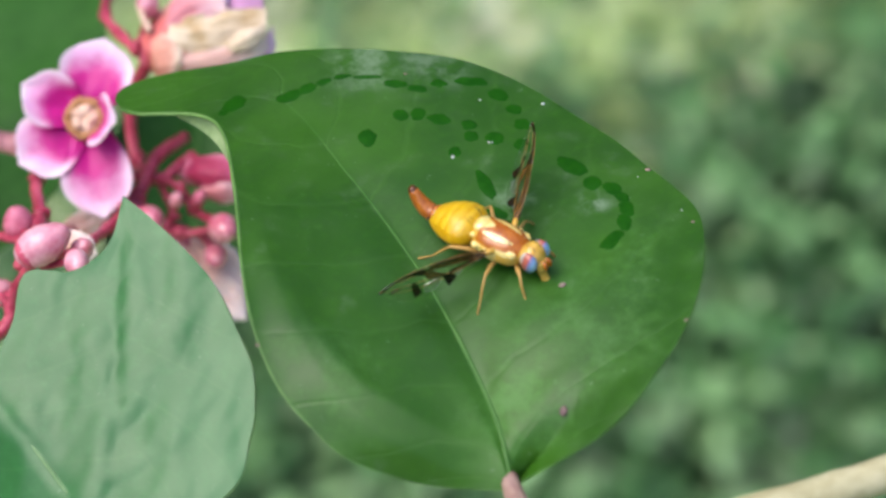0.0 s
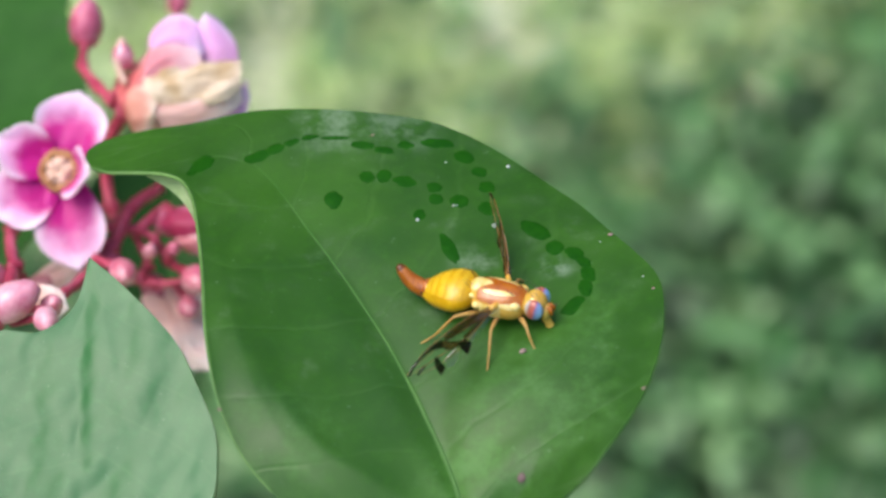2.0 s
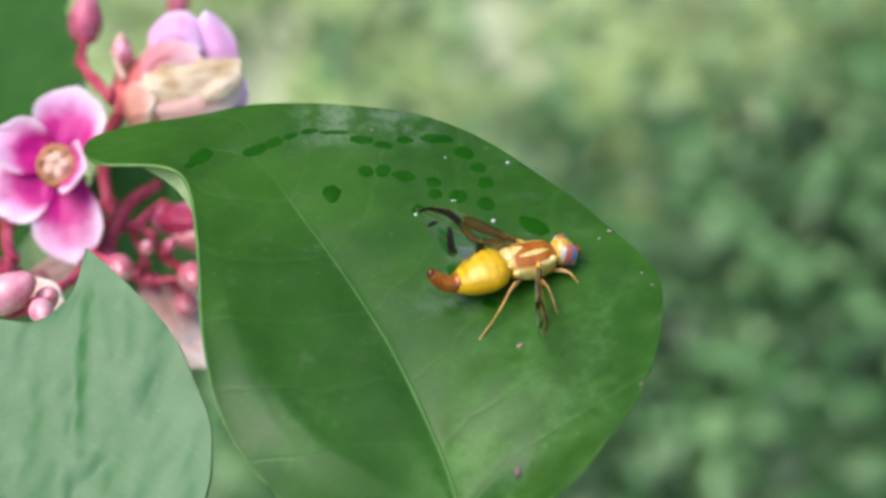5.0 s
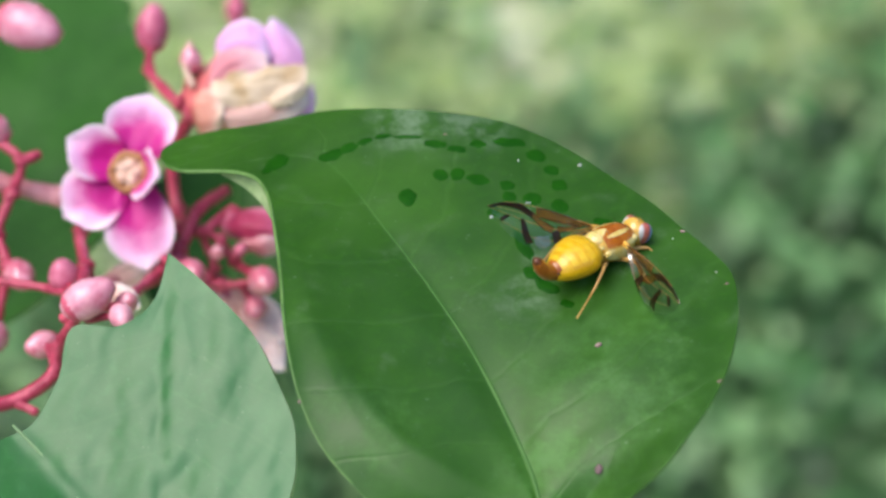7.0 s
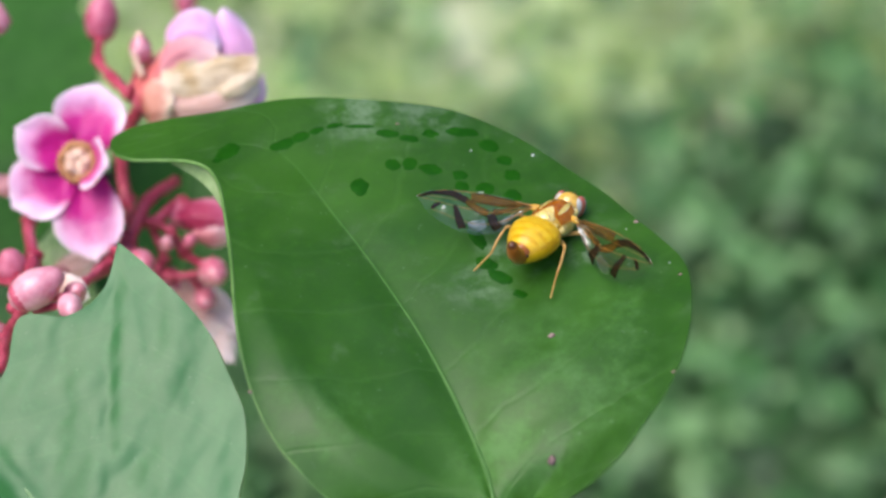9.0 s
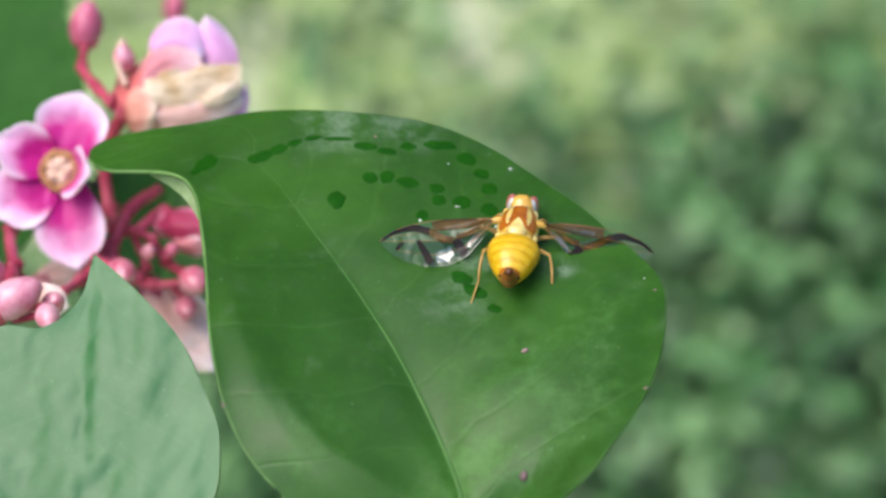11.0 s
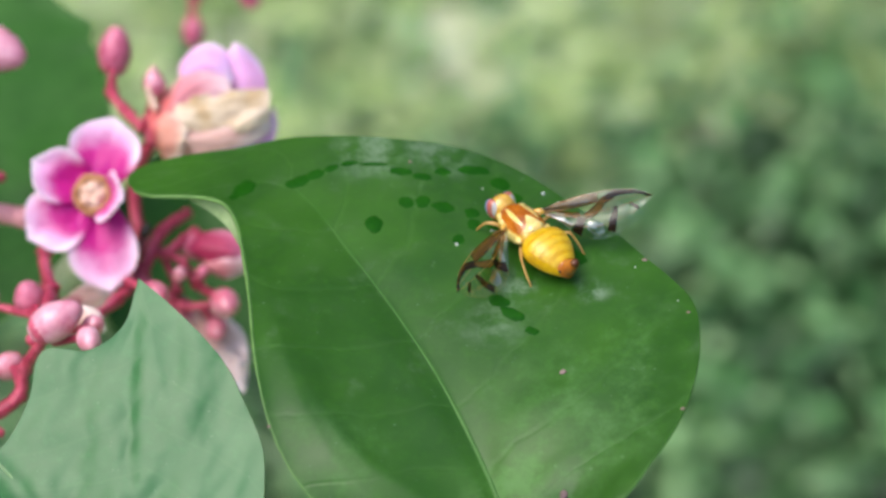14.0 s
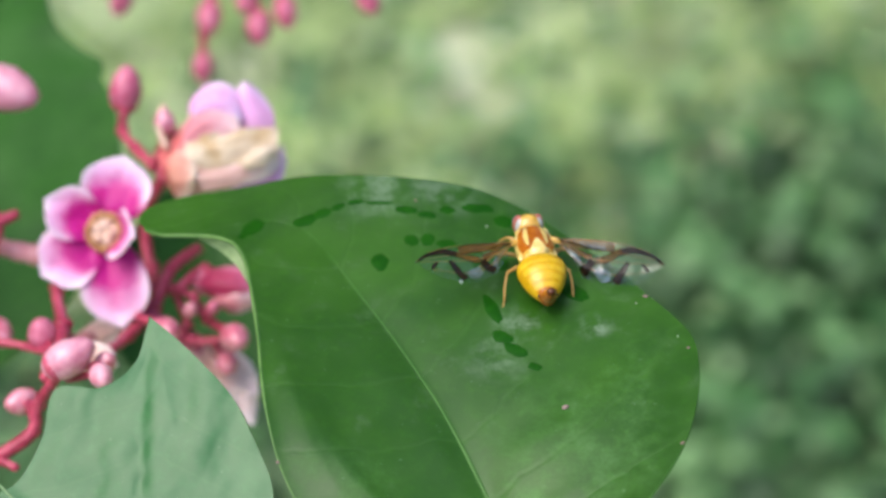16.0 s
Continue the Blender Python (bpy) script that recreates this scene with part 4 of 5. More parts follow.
crumpled("petal", withered, [(-16.0, 12.6, W - 1.2), (-15.9, 14.4, W - 1.2), (-15.25, 15.8, W - 1.25)], [(-13.0, 12.4, W - 1.3), (-13.2, 13.9, W - 1.3), (-14.1, 15.2, W - 1.3), (-15.1, 15.9, W - 1.2)], 0.7, PETAL_MAUVE, 0.07, "", 4.0)
crumpled("dried_petal", withered, [(-18.9, 11.8, W + 0.4), (-16.8, 12.3, W + 0.5), (-14.8, 12.6, W + 0.4), (-12.7, 12.7, W)], [(-19.0, 10.2, W + 0.9), (-16.8, 9.7, W + 0.9), (-14.8, 9.9, W + 0.9), (-12.7, 10.7, W + 0.4)], 0.3, PETAL_DRY, 0.2, "dried cream papery petal", 5.0)
crumpled("petal", withered, [(-18.4, 9.6, W + 1.1), (-16.2, 9.9, W + 1.3), (-14.3, 10.6, W + 1.1), (-12.7, 11.5, W + 0.5)], [(-17.6, 8.3, W + 0.5), (-15.3, 8.7, W + 0.7), (-13.6, 9.2, W + 0.5), (-12.6, 10.1, W)], 0.25, PETAL_FADED, 0.1, "whitish limp petal", 6.0)
crumpled("dried_petal", withered, [(-15.3, 10.2, W + 1.6), (-14.1, 11.0, W + 1.5), (-12.75, 11.7, W + 0.9)], [(-14.8, 9.7, W + 1.5), (-13.6, 10.1, W + 1.4), (-12.7, 10.8, W + 0.8)], 0.25, PETAL_DRY, 0.08, "", 7.0)
crumpled("petal", withered, [(-20.0, 10.6, W + 0.7), (-19.4, 11.0, W + 0.9), (-18.6, 10.8, W + 0.9), (-18.1, 9.9, W + 1.0)], [(-20.0, 8.9, W + 0.6), (-19.5, 8.0, W + 0.6), (-18.7, 8.0, W + 0.7), (-18.2, 8.9, W + 0.9)], 0.6, PETAL_PEACH, 0.08, "peach-coloured shrunken lobe", 8.0)
crumpled("petal", withered, [(-16.0, 8.9, W - 0.6), (-13.6, 9.7, W - 0.7), (-12.4, 11.6, W - 0.7)], [(-15.4, 8.1, W - 0.7), (-12.9, 8.6, W - 0.8), (-12.2, 10.4, W - 0.8)], 0.3, PETAL_MAUVE, 0.06, "", 9.0)
part("style", rod([(-20.2, 11.2, W + 0.6), (-20.7, 12.4, W + 0.5), (-20.75, 13.4, W + 0.3), (-20.4, 14.1, W)], (0.3, 0.22, 0.2, 0.24), 8), STIGMA, withered, "cream style")

# drooping spent flower and pale calyces lower down
spent = part("flower", blob((-17.4, 2.2, -28.0), (1.3, 1.0, 0.9), facing((0.8, -0.2, 0.2)), lump=0.1), BUD_DARK, panicle, "dark pink closed flower under the leaf margin")
crumpled("petal", spent, [(-18.0, 2.3, -27.3), (-17.0, 3.1, -27.0), (-15.2, 3.2, -27.0), (-13.8, 2.4, -27.4)], [(-17.6, 1.6, -27.0), (-16.6, 1.0, -26.6), (-15.4, 0.7, -26.6), (-14.2, 0.9, -27.0)], 0.9, PETAL_CRIMSON, 0.06, "", 11.0)
crumpled("petal", spent, [(-16.9, 1.2, -26.4), (-15.6, 1.4, -26.0), (-14.2, 1.7, -26.4)], [(-16.5, 0.5, -26.9), (-15.4, 0.1, -26.8), (-14.3, 0.5, -27.0)], 0.3, PETAL_BLUSH, 0.05, "", 12.0)
droop = part("flower", blob((-18.4, -2.2, -28.4), (1.2, 0.9, 0.9), facing((0.55, -0.8, 0))), BUD_DARK, panicle, "drooping pale pink spent flower")
for k, (d, length, width) in enumerate((((0.66, -0.8, 0.15), 6.8, 3.2), ((0.8, -0.6, 0.0), 5.6, 3.0), ((0.5, -0.9, 0.05), 5.2, 2.6))):
    petal("petal", droop, (-18.4, -2.2, -28.2 + 0.3 * k), d, (0.2, 0.2, 1), length, width * 1.15, -0.4, -0.04, PETAL_FADED, 0.1, "", 20.0 + k, 0.6)
pale_one = part("flower", blob((-25.5, -1.9, -24.8), (1.0, 0.7, 0.7), facing((1, 0.4, 0))), STALK_PALE, panicle, "pale pink half-open flower behind a bud")
petal("petal", pale_one, (-25.47, -1.88, -24.8), (0.89, 0.45, 0.0), (0, 0, 1), 3.2, 1.9, -0.4, 0.0, PETAL_FADED, 0.08, "", 31.0, 0.7)
petal("petal", pale_one, (-24.6, -2.4, -13.6), (1.0, -0.25, 0.1), (0, 0, 1), 2.9, 2.1, -0.3, 0.0, PETAL_FADED, 0.08, "", 32.0, 0.7)
stalk(panicle, [(-26.1, -2.1, -24.9), (-26.6, -0.6, -22.5), (-26.5, 0.6, -20.5)], 0.3, 0.26)

far_panicle = thing("flower_panicle", "smaller pink bud panicle farther back on red stalks", "flowers")
for c, r, d in (((-20.6, 24.6, -66), 1.1, (0, -1, 0.5)), ((-21.1, 20.4, -66), 0.92, (0, -1, 0.4)), ((-16.5, 23.9, -66), 1.1, (0.1, -1, 0.3)), ((-14.3, 25.1, -66), 1.0, (0.2, -1, 0.3)), ((-17.6, 26.0, -66), 0.9, (0, -0.6, 0.6)), ((-27.9, 25.9, -66), 0.95, (-0.2, -1, 0.3)), ((-7.5, 26.2, -66), 1.0, (0.5, -1, 0.3))):
    bud(far_panicle, c, r, d, BUD_DARK, 1.3)
for points in ([(-21.1, 21.2, -66), (-21.0, 23.2, -66.4), (-20.4, 26.5, -66.6), (-19.5, 30, -67)], [(-16.5, 24.8, -66), (-17.2, 27, -66.5), (-19.5, 30, -67)], [(-14.3, 25.9, -66), (-15.5, 28, -66.5), (-19.5, 30, -67)],
               [(-27.9, 26.7, -66), (-24, 29, -66.5), (-19.5, 30, -67)], [(-7.5, 27, -66), (-12, 29, -66.5), (-19.5, 30, -67)], [(-17.6, 26.7, -66), (-18.2, 28.5, -66.6)], [(-20.6, 25.4, -66), (-20.5, 26.5, -66.6)], [(-19.5, 30, -67), (-26, 36, -68), (-42, 42, -66)]):
    stalk(far_panicle, points, 0.32, 0.4)


# ---- wet spots, beads and specks on the leaf ----
def on_leaf(x, y, lift=0.0):
    """A point on the upper side of the main blade, and its normal."""
    best = min(((p[0] - x) ** 2 + (p[1] - y) ** 2, i, j) for i, row in enumerate(main_grid[::2]) for j, p in enumerate(row[::2]))
    i, j = min(best[1] * 2, 147), min(best[2] * 2, 78)
    i, j = max(i, 2), max(j, 2)
    g = [Vector(main_grid[i + a][j + b]) for a, b in ((0, 0), (2, 0), (-2, 0), (0, 2), (0, -2))]
    n = (g[1] - g[2]).cross(g[3] - g[4]).normalized()
    p = g[0]
    z = p.z - (n.x * (x - p.x) + n.y * (y - p.y)) / n.z
    return Vector((x, y, z)) + n * (0.075 + lift), n


def wet_spot(x, y, a, b, turn, seed):
    """A flat film of water with an uneven outline."""
    bm = bmesh.new()
    rings = []
    for k, (s, h) in enumerate(((1.0, 0.0), (0.9, 0.02), (0.6, 0.026), (0.25, 0.03))):
        ring = []
        for q in range(32):
            w = 2 * math.pi * q / 32
            r = s * (1 + 0.26 * noise.noise(Vector((math.cos(w) * 1.2, math.sin(w) * 1.2, seed))) + 0.12 * noise.noise(Vector((math.cos(w) * 3.1, math.sin(w) * 3.1, seed + 9))))
            ex, ey = a * r * math.cos(w), b * r * math.sin(w)
            c, s_ = math.cos(turn), math.sin(turn)
            p, n = on_leaf(x + ex * c - ey * s_, y + ex * s_ + ey * c, h - 0.012)
            ring.append(bm.verts.new(p))
        rings.append(ring)
    for r0, r1 in zip(rings, rings[1:]):
        for q in range(32):
            bm.faces.new((r0[q], r0[(q + 1) % 32], r1[(q + 1) % 32], r1[q]))
    bm.faces.new(rings[-1])
    ob = part("water_spot", bm, WET)
    ob.matrix_world = PLANT
    return tagged(ob, "flat dark wet spot drying on the leaf", "water spot", "wet spots on the leaf")


drying_spots = []
for k, (x, y, a, b, turn) in enumerate(((-12.9, 5.2, 0.75, 0.42, 30), (-13.5, 4.7, 0.35, 0.2, 20), (-9.9, 5.6, 0.8, 0.36, 15), (-8.9, 6.05, 0.6, 0.3, 25), (-8.0, 6.45, 0.5, 0.22, 20), (-7.0, 6.75, 0.55, 0.16, 10), (-5.6, 6.7, 0.9, 0.12, 0), (-4.0, 6.3, 0.7, 0.26, -5), (-2.8, 6.0, 0.62, 0.24, -8), (-1.6, 6.3, 0.5, 0.25, -5),
                                        (0.2, 6.4, 1.0, 0.3, -5), (1.65, 5.6, 0.62, 0.38, -20), (2.5, 4.75, 0.5, 0.32, -15), (-3.7, 4.45, 0.5, 0.34, -10), (-2.75, 4.5, 0.42, 0.42, 0), (-1.6, 4.2, 0.62, 0.36, -8), (0.05, 3.85, 0.45, 0.3, -10), (0.15, 3.2, 0.42, 0.34, -5),
                                        (1.4, 3.1, 0.55, 0.36, -15), (-5.5, 3.2, 0.5, 0.54, 0), (-0.75, 2.35, 0.38, 0.32, 0), (0.85, 0.55, 0.38, 0.95, 32), (2.9, 3.9, 0.48, 0.34, -10), (2.9, 2.7, 0.5, 0.4, -20), (5.45, 1.5, 0.92, 0.42, -24), (6.5, 0.6, 0.5, 0.38, 0), (7.5, 0.32, 0.55, 0.36, -15),
                                        (7.95, -0.15, 0.5, 0.3, -30), (8.15, -0.75, 0.45, 0.42, -60), (8.0, -1.5, 0.4, 0.5, 15), (7.3, -2.4, 0.75, 0.34, 40), (1.4, -1.0, 0.6, 0.36, -20), (2.1, -1.7, 0.7, 0.34, -20), (3.1, -2.6, 0.4, 0.24, -15))):
    spot = wet_spot(x, y, a, b, radians(turn), k * 1.7)
    if x > 6 and y < 1:
        drying_spots.append(spot)

for k, (x, y, r) in enumerate(((4.1, 5.05, 0.11), (0.66, 5.3, 0.06), (1.1, 2.85, 0.08), (-0.85, 2.05, 0.11), (3.3, 1.75, 0.14), (1.26, 2.86, 0.06), (8.9, 0.9, 0.05), (11.0, -0.9, 0.06))):
    p, n = on_leaf(x, y, r * 0.25)
    ob = part("water_bead", blob(tuple(p), (r * 0.75, r, r), facing(n), 8, 12), BEAD)
    ob.matrix_world = PLANT
    tagged(ob, "tiny water bead on the leaf, whitened to show its glint", "water drop", "water beads on the leaf")
for x, y, r, skin, name in ((-3.45, 6.85, 0.13, SPECK, "pale"), (4.64, -4.71, 0.2, SPECK, "pale"), (4.51, -10.8, 0.26, SPECK_DARK, "dark"), (9.5, 1.3, 0.14, SPECK, "pale"), (-10.65, -7.6, 0.14, SPECK, "pale"), (10.6, -6.4, 0.12, SPECK, "pale"), (11.5, -1.5, 0.1, SPECK, "pale")):
    p, n = on_leaf(x, y, r * 0.2)
    ob = part("debris_speck", blob(tuple(p), (r * 0.35, r, r * 0.7), facing(n), 7, 9, lump=0.7), skin)
    ob.matrix_world = PLANT
    tagged(ob, f"tiny {name} crumb of debris on the leaf", "debris", "specks on the leaf")


# ---- the fly: x ahead, y to its left, z up, in millimetres from the middle of its thorax ----
THORAX = ((-1.6, 0.2, 0.05, 0.05), (-1.5, 0.2, 0.5, 0.45), (-1.2, 0.12, 0.85, 0.72), (-0.6, 0.05, 1.05, 0.9), (0.1, 0.0, 1.1, 0.96), (0.8, -0.02, 1.0, 0.9), (1.25, 0.0, 0.75, 0.7), (1.5, 0.02, 0.4, 0.4), (1.58, 0.02, 0.05, 0.05))
ABDOMEN = ((-1.25, 0.08, 0.05, 0.05), (-1.32, 0.08, 0.8, 0.52), (-1.6, 0.06, 1.18, 0.76), (-2.0, 0.02, 1.38, 0.9), (-2.4, -0.04, 1.4, 0.95), (-2.95, -0.12, 1.25, 0.92), (-3.5, -0.24, 0.98, 0.77), (-3.9, -0.34, 0.7, 0.56), (-4.2, -0.41, 0.42, 0.38), (-4.35, -0.42, 0.05, 0.05))


def body_point(profile, x, a, swell=1.0):
    p = sorted(profile)
    xs = [q[0] for q in p]
    zc, ry, rz = (float(np.interp(x, xs, [q[k] for q in p])) for k in (1, 2, 3))
    return Vector((x, ry * swell * math.cos(a), zc + rz * swell * math.sin(a)))


def smooth_profile(profile, n):
    p = np.array(profile)
    return [tuple(q) for q in curve(p, n)]


THORAX = smooth_profile(THORAX, 30)
ABDOMEN = smooth_profile(ABDOMEN, 36)


def loft(profile, seg=28):
    bm = bmesh.new()
    rings = [[bm.verts.new((x, ry * math.cos(a), zc + rz * math.sin(a))) for a in np.linspace(0, 2 * math.pi, seg, endpoint=False)] for x, zc, ry, rz in profile]
    for a, b in zip(rings, rings[1:]):
        for j in range(seg):
            bm.faces.new((a[j], b[j], b[(j + 1) % seg], a[(j + 1) % seg]))
    bm.faces.new(rings[0][::-1])
    bm.faces.new(rings[-1])
    bmesh.ops.recalc_face_normals(bm, faces=bm.faces)
    return bm


def skin_patch(profile, x0, x1, low, high, swell=1.012, nx=14, na=8):
    """A thin plate on a lofted body, between two angles that depend on the way along it (degrees, 90 is the back)."""
    grid = []
    for i in range(nx):
        s = i / (nx - 1)
        a0, a1 = radians(low(s)), radians(high(s))
        grid.append([tuple(body_point(profile, x0 + (x1 - x0) * s, a0 + (a1 - a0) * j / (na - 1), swell)) for j in range(na)])
    return sheet(grid, 0.035)


def build_leg(fly, side, hip, knee, ankle, foot):
    hip, knee, ankle, foot = (Vector((p[0], p[1] * side, p[2])) for p in (hip, knee, ankle, foot))
    leg = part("leg", rod([(0, 0, 0), (knee - hip) * 0.5 + Vector((0, 0, 0.08)), knee - hip], (0.12, 0.135, 0.08), 8, 10), FLY_LEG, fly, "amber leg with slender foot")
    leg.location = hip * MM
    part("tibia", rod([knee - hip, (knee + ankle) / 2 - hip + Vector((0, side * 0.05, 0.03)), ankle - hip], (0.065, 0.07, 0.055), 8, 8), FLY_LEG, leg)
    d = foot - ankle
    segs = bmesh.new()
    for k in range(5):
        tube(segs, [ankle - hip + d * (k / 5), ankle - hip + d * ((k + 0.9) / 5)], (0.042, 0.05), 7, 5)
    part("tarsus", segs, FLY_LEG, leg)
    return leg


WING_LEAD = ((0.0, 0.05), (0.06, 0.22), (0.2, 0.42), (0.45, 0.62), (0.7, 0.66), (0.86, 0.5), (0.95, 0.28), (1.0, 0.0))
WING_TRAIL = ((0.0, -0.05), (0.05, -0.28), (0.14, -0.75), (0.3, -1.65), (0.48, -2.0), (0.65, -1.85), (0.82, -1.3), (0.93, -0.7), (1.0, 0.0))
SPAN = 6.5


def wing_point(s, c, lift=0.0):
    """A point of the wing: s from root to tip, c from the leading edge (0) to the trailing one (1)."""
    lead = float(np.interp(s, *zip(*WING_LEAD)))
    trail = float(np.interp(s, *zip(*WING_TRAIL)))
    y = lead + (trail - lead) * c
    z = 0.13 * math.sin(c * 11) * (1 - s * 0.75) - 0.5 * s * s * 0.35 + 0.12 * (1 - c) * math.sin(math.pi * s)
    return Vector((SPAN * s, y, z + lift))


def wing_band(name, parent, line, widths, material, label="", lift=0.0):
    """A coloured band of the wing along a line of (s, c), with its half widths in c."""
    pts = curve([(s, c, w) for (s, c), w in zip(line, widths)], 22)
    grid = []
    for i, (s, c, w) in enumerate(pts):
        t = pts[min(i + 1, 21)] - pts[max(i - 1, 0)]
        ds, dc = t[0] * 3.0, t[1]
        size = math.hypot(ds, dc) + 1e-9
        ns, nc = -dc / size / 3.0, ds / size
        row = []
        for k in range(6):
            q = (2 * k / 5 - 1) * w
            row.append(tuple(wing_point(min(0.995, max(0.01, s + ns * q)), min(1, max(0, c + nc * q)), lift)))
        grid.append(row)
    return part(name, sheet(grid, 0.045), material, parent, label)


def build_wing(fly, side):
    grid = [[tuple(wing_point(s, 1 - j / 15)) for j in range(16)] for s in np.linspace(0.0, 1.0, 40)]
    wing = part("wing", sheet(grid, 0.02), WING_CLEAR, fly, "clear wing with brown and dark bands")
    for k, (line, widths, skin) in enumerate(((((0.03, 0.36), (0.14, 0.22), (0.3, 0.15), (0.44, 0.13), (0.54, 0.12)), (0.18, 0.16, 0.13, 0.12, 0.09), WING_BROWN),
                                              (((0.58, 0.22), (0.68, 0.11), (0.8, 0.09), (0.92, 0.13), (0.985, 0.34)), (0.08, 0.08, 0.06, 0.07, 0.08), WING_DARK),
                                              (((0.6, 0.15), (0.54, 0.3), (0.47, 0.42), (0.4, 0.5)), (0.06, 0.09, 0.09, 0.07), WING_BROWN),
                                              (((0.36, 0.46), (0.26, 0.44), (0.15, 0.42)), (0.08, 0.07, 0.05), WING_BROWN),
                                              (((0.68, 0.4), (0.65, 0.62), (0.61, 0.9)), (0.05, 0.09, 0.11), WING_DARK),
                                              (((0.8, 0.42), (0.84, 0.55), (0.87, 0.72)), (0.03, 0.045, 0.03), WING_DARK),
                                              (((0.38, 0.5), (0.35, 0.7), (0.31, 0.92)), (0.09, 0.11, 0.12), WING_DARK),
                                              (((0.1, 0.6), (0.2, 0.68), (0.28, 0.78)), (0.06, 0.1, 0.1), WING_GLOSS),
                                              (((0.42, 0.7), (0.49, 0.77), (0.56, 0.8)), (0.1, 0.13, 0.1), WING_GLOSS),
                                              (((0.08, 0.34), (0.2, 0.24), (0.34, 0.2), (0.46, 0.16)), (0.05, 0.06, 0.06, 0.04), WING_GLOSS))):
        wing_band("wing_band", wing, line, widths, skin, lift=0.004 * (k - 4))
    veins = bmesh.new()
    for line in (((0.0, 0.4), (0.2, 0.06), (0.5, 0.015), (0.8, 0.015), (0.99, 0.05)), ((0.02, 0.45), (0.25, 0.3), (0.55, 0.22), (0.9, 0.2)), ((0.02, 0.5), (0.3, 0.48), (0.6, 0.42), (0.96, 0.42)), ((0.03, 0.55), (0.3, 0.7), (0.55, 0.72), (0.86, 0.72))):
        tube(veins, [tuple(wing_point(s, c)) for s, c in line], (0.035, 0.018, 0.01), 6, 24)
    part("vein", veins, WING_VEIN, wing, "fine brown wing veins")
    part("wing_root", blob((0.0, 0.0, 0.0), (0.42, 0.2, 0.15), None, 8, 10, lump=0.2), FLY_YELLOW, wing)
    wing.location = Vector((0.1, 1.1 * side, 0.4)) * MM
    return wing


def build_fly():
    fly = thing("fruit_fly", "yellow-orange fruit fly with banded wings standing on the leaf", "insect")
    thorax = part("thorax", loft(THORAX), FLY_YELLOW, fly, "glossy orange-brown thorax with cream stripes")
    part("back_plate", skin_patch(THORAX, 1.36, -1.0, lambda s: 24, lambda s: 156, 1.012, 16, 20), FLY_BROWN, thorax)
    part("stripe", skin_patch(THORAX, -0.35, -1.0, lambda s: 88 - 22 * s, lambda s: 92 + 22 * s, 1.03, 8, 8), FLY_CREAM, thorax)
    for side in (1, -1):
        at = lambda d: 90 - side * d
        part("stripe", skin_patch(THORAX, 0.95, -0.75, lambda s: at(22 + 6 * s - 4 * math.sin(math.pi * s)), lambda s: at(28 + 6 * s + 5 * math.sin(math.pi * s)), 1.03), FLY_CREAM, thorax)
        part("stripe", skin_patch(THORAX, 1.3, 0.2, lambda s: at(60 - 4 * math.sin(math.pi * s)), lambda s: at(66 + 8 * math.sin(math.pi * s)), 1.03), FLY_CREAM, thorax)
        part("side_plate", skin_patch(THORAX, 0.35, -1.0, lambda s: at(72), lambda s: at(108 + 10 * math.sin(3 * s)), 1.02), FLY_CREAM, thorax)
        part("shoulder", blob((1.0, 0.72 * side, 0.32), (0.32, 0.24, 0.24)), FLY_CREAM, thorax)
        part("halter", blob((-1.0, 0.95 * side, 0.1), (0.24, 0.2, 0.2)), FLY_CREAM, thorax)
    part("scutellum", blob((-1.15, 0, 0.68), (0.42, 0.56, 0.3), facing((1, 0, 0.15)), 10, 16), FLY_CREAM, thorax, "pale cream scutellum")
    for side in (1, -1):
        part("shoulder", blob((-1.3, 0.66 * side, 0.42), (0.2, 0.16, 0.16)), FLY_CREAM, thorax)
    part("waist", blob((-1.55, 0, 0.34), (0.34, 0.68, 0.42)), FLY_BROWN, thorax)
    abdomen = part("abdomen", loft(ABDOMEN), FLY_ABDOMEN, fly, "rounded yellow-orange abdomen with pale bands")
    for x, w in ((-1.75, 0.26), (-2.22, 0.3), (-2.72, 0.3), (-3.22, 0.26), (-3.68, 0.18)):
        part("band", skin_patch(ABDOMEN, x, x - w, lambda s: 28, lambda s: 152, 1.008, 5, 22), FLY_BAND, abdomen)
    part("end_segment", rod([(-3.9, 0, -0.33), (-4.2, 0, -0.38), (-4.42, 0, -0.36)], (0.62, 0.5, 0.36), 14, 8), FLY_RUST, abdomen)
    sheath = part("ovipositor", rod([(-3.9, 0, -0.4), (-4.45, 0, -0.25), (-4.95, 0, 0.12), (-5.35, 0, 0.66)], (0.48, 0.47, 0.4, 0.28), 14, 18), FLY_RUST, fly, "rust-red upturned ovipositor sheath")
    part("ovipositor_tip", rod([(-5.24, 0, 0.48), (-5.34, 0, 0.64), (-5.45, 0, 0.82)], (0.3, 0.28, 0.2), 10, 6), FLY_TIP, sheath)
    for side in (1, -1):
        part("spot", blob((-4.16, 0.52 * side, -0.22), (0.08, 0.08, 0.08), None, 6, 8), FLY_DARK, abdomen)
    head = part("head", blob((1.9, 0, 0.12), (0.66, 0.8, 0.8), None, 14, 20), FLY_YELLOW, fly, "yellow head")
    for side in (1, -1):
        part("eye", blob((2.0, 0.54 * side, 0.2), (0.52, 0.35, 0.62), Euler((0, 0.2, 0.22 * side)).to_matrix(), 14, 18), EYE, head, "iridescent red and blue banded compound eye")
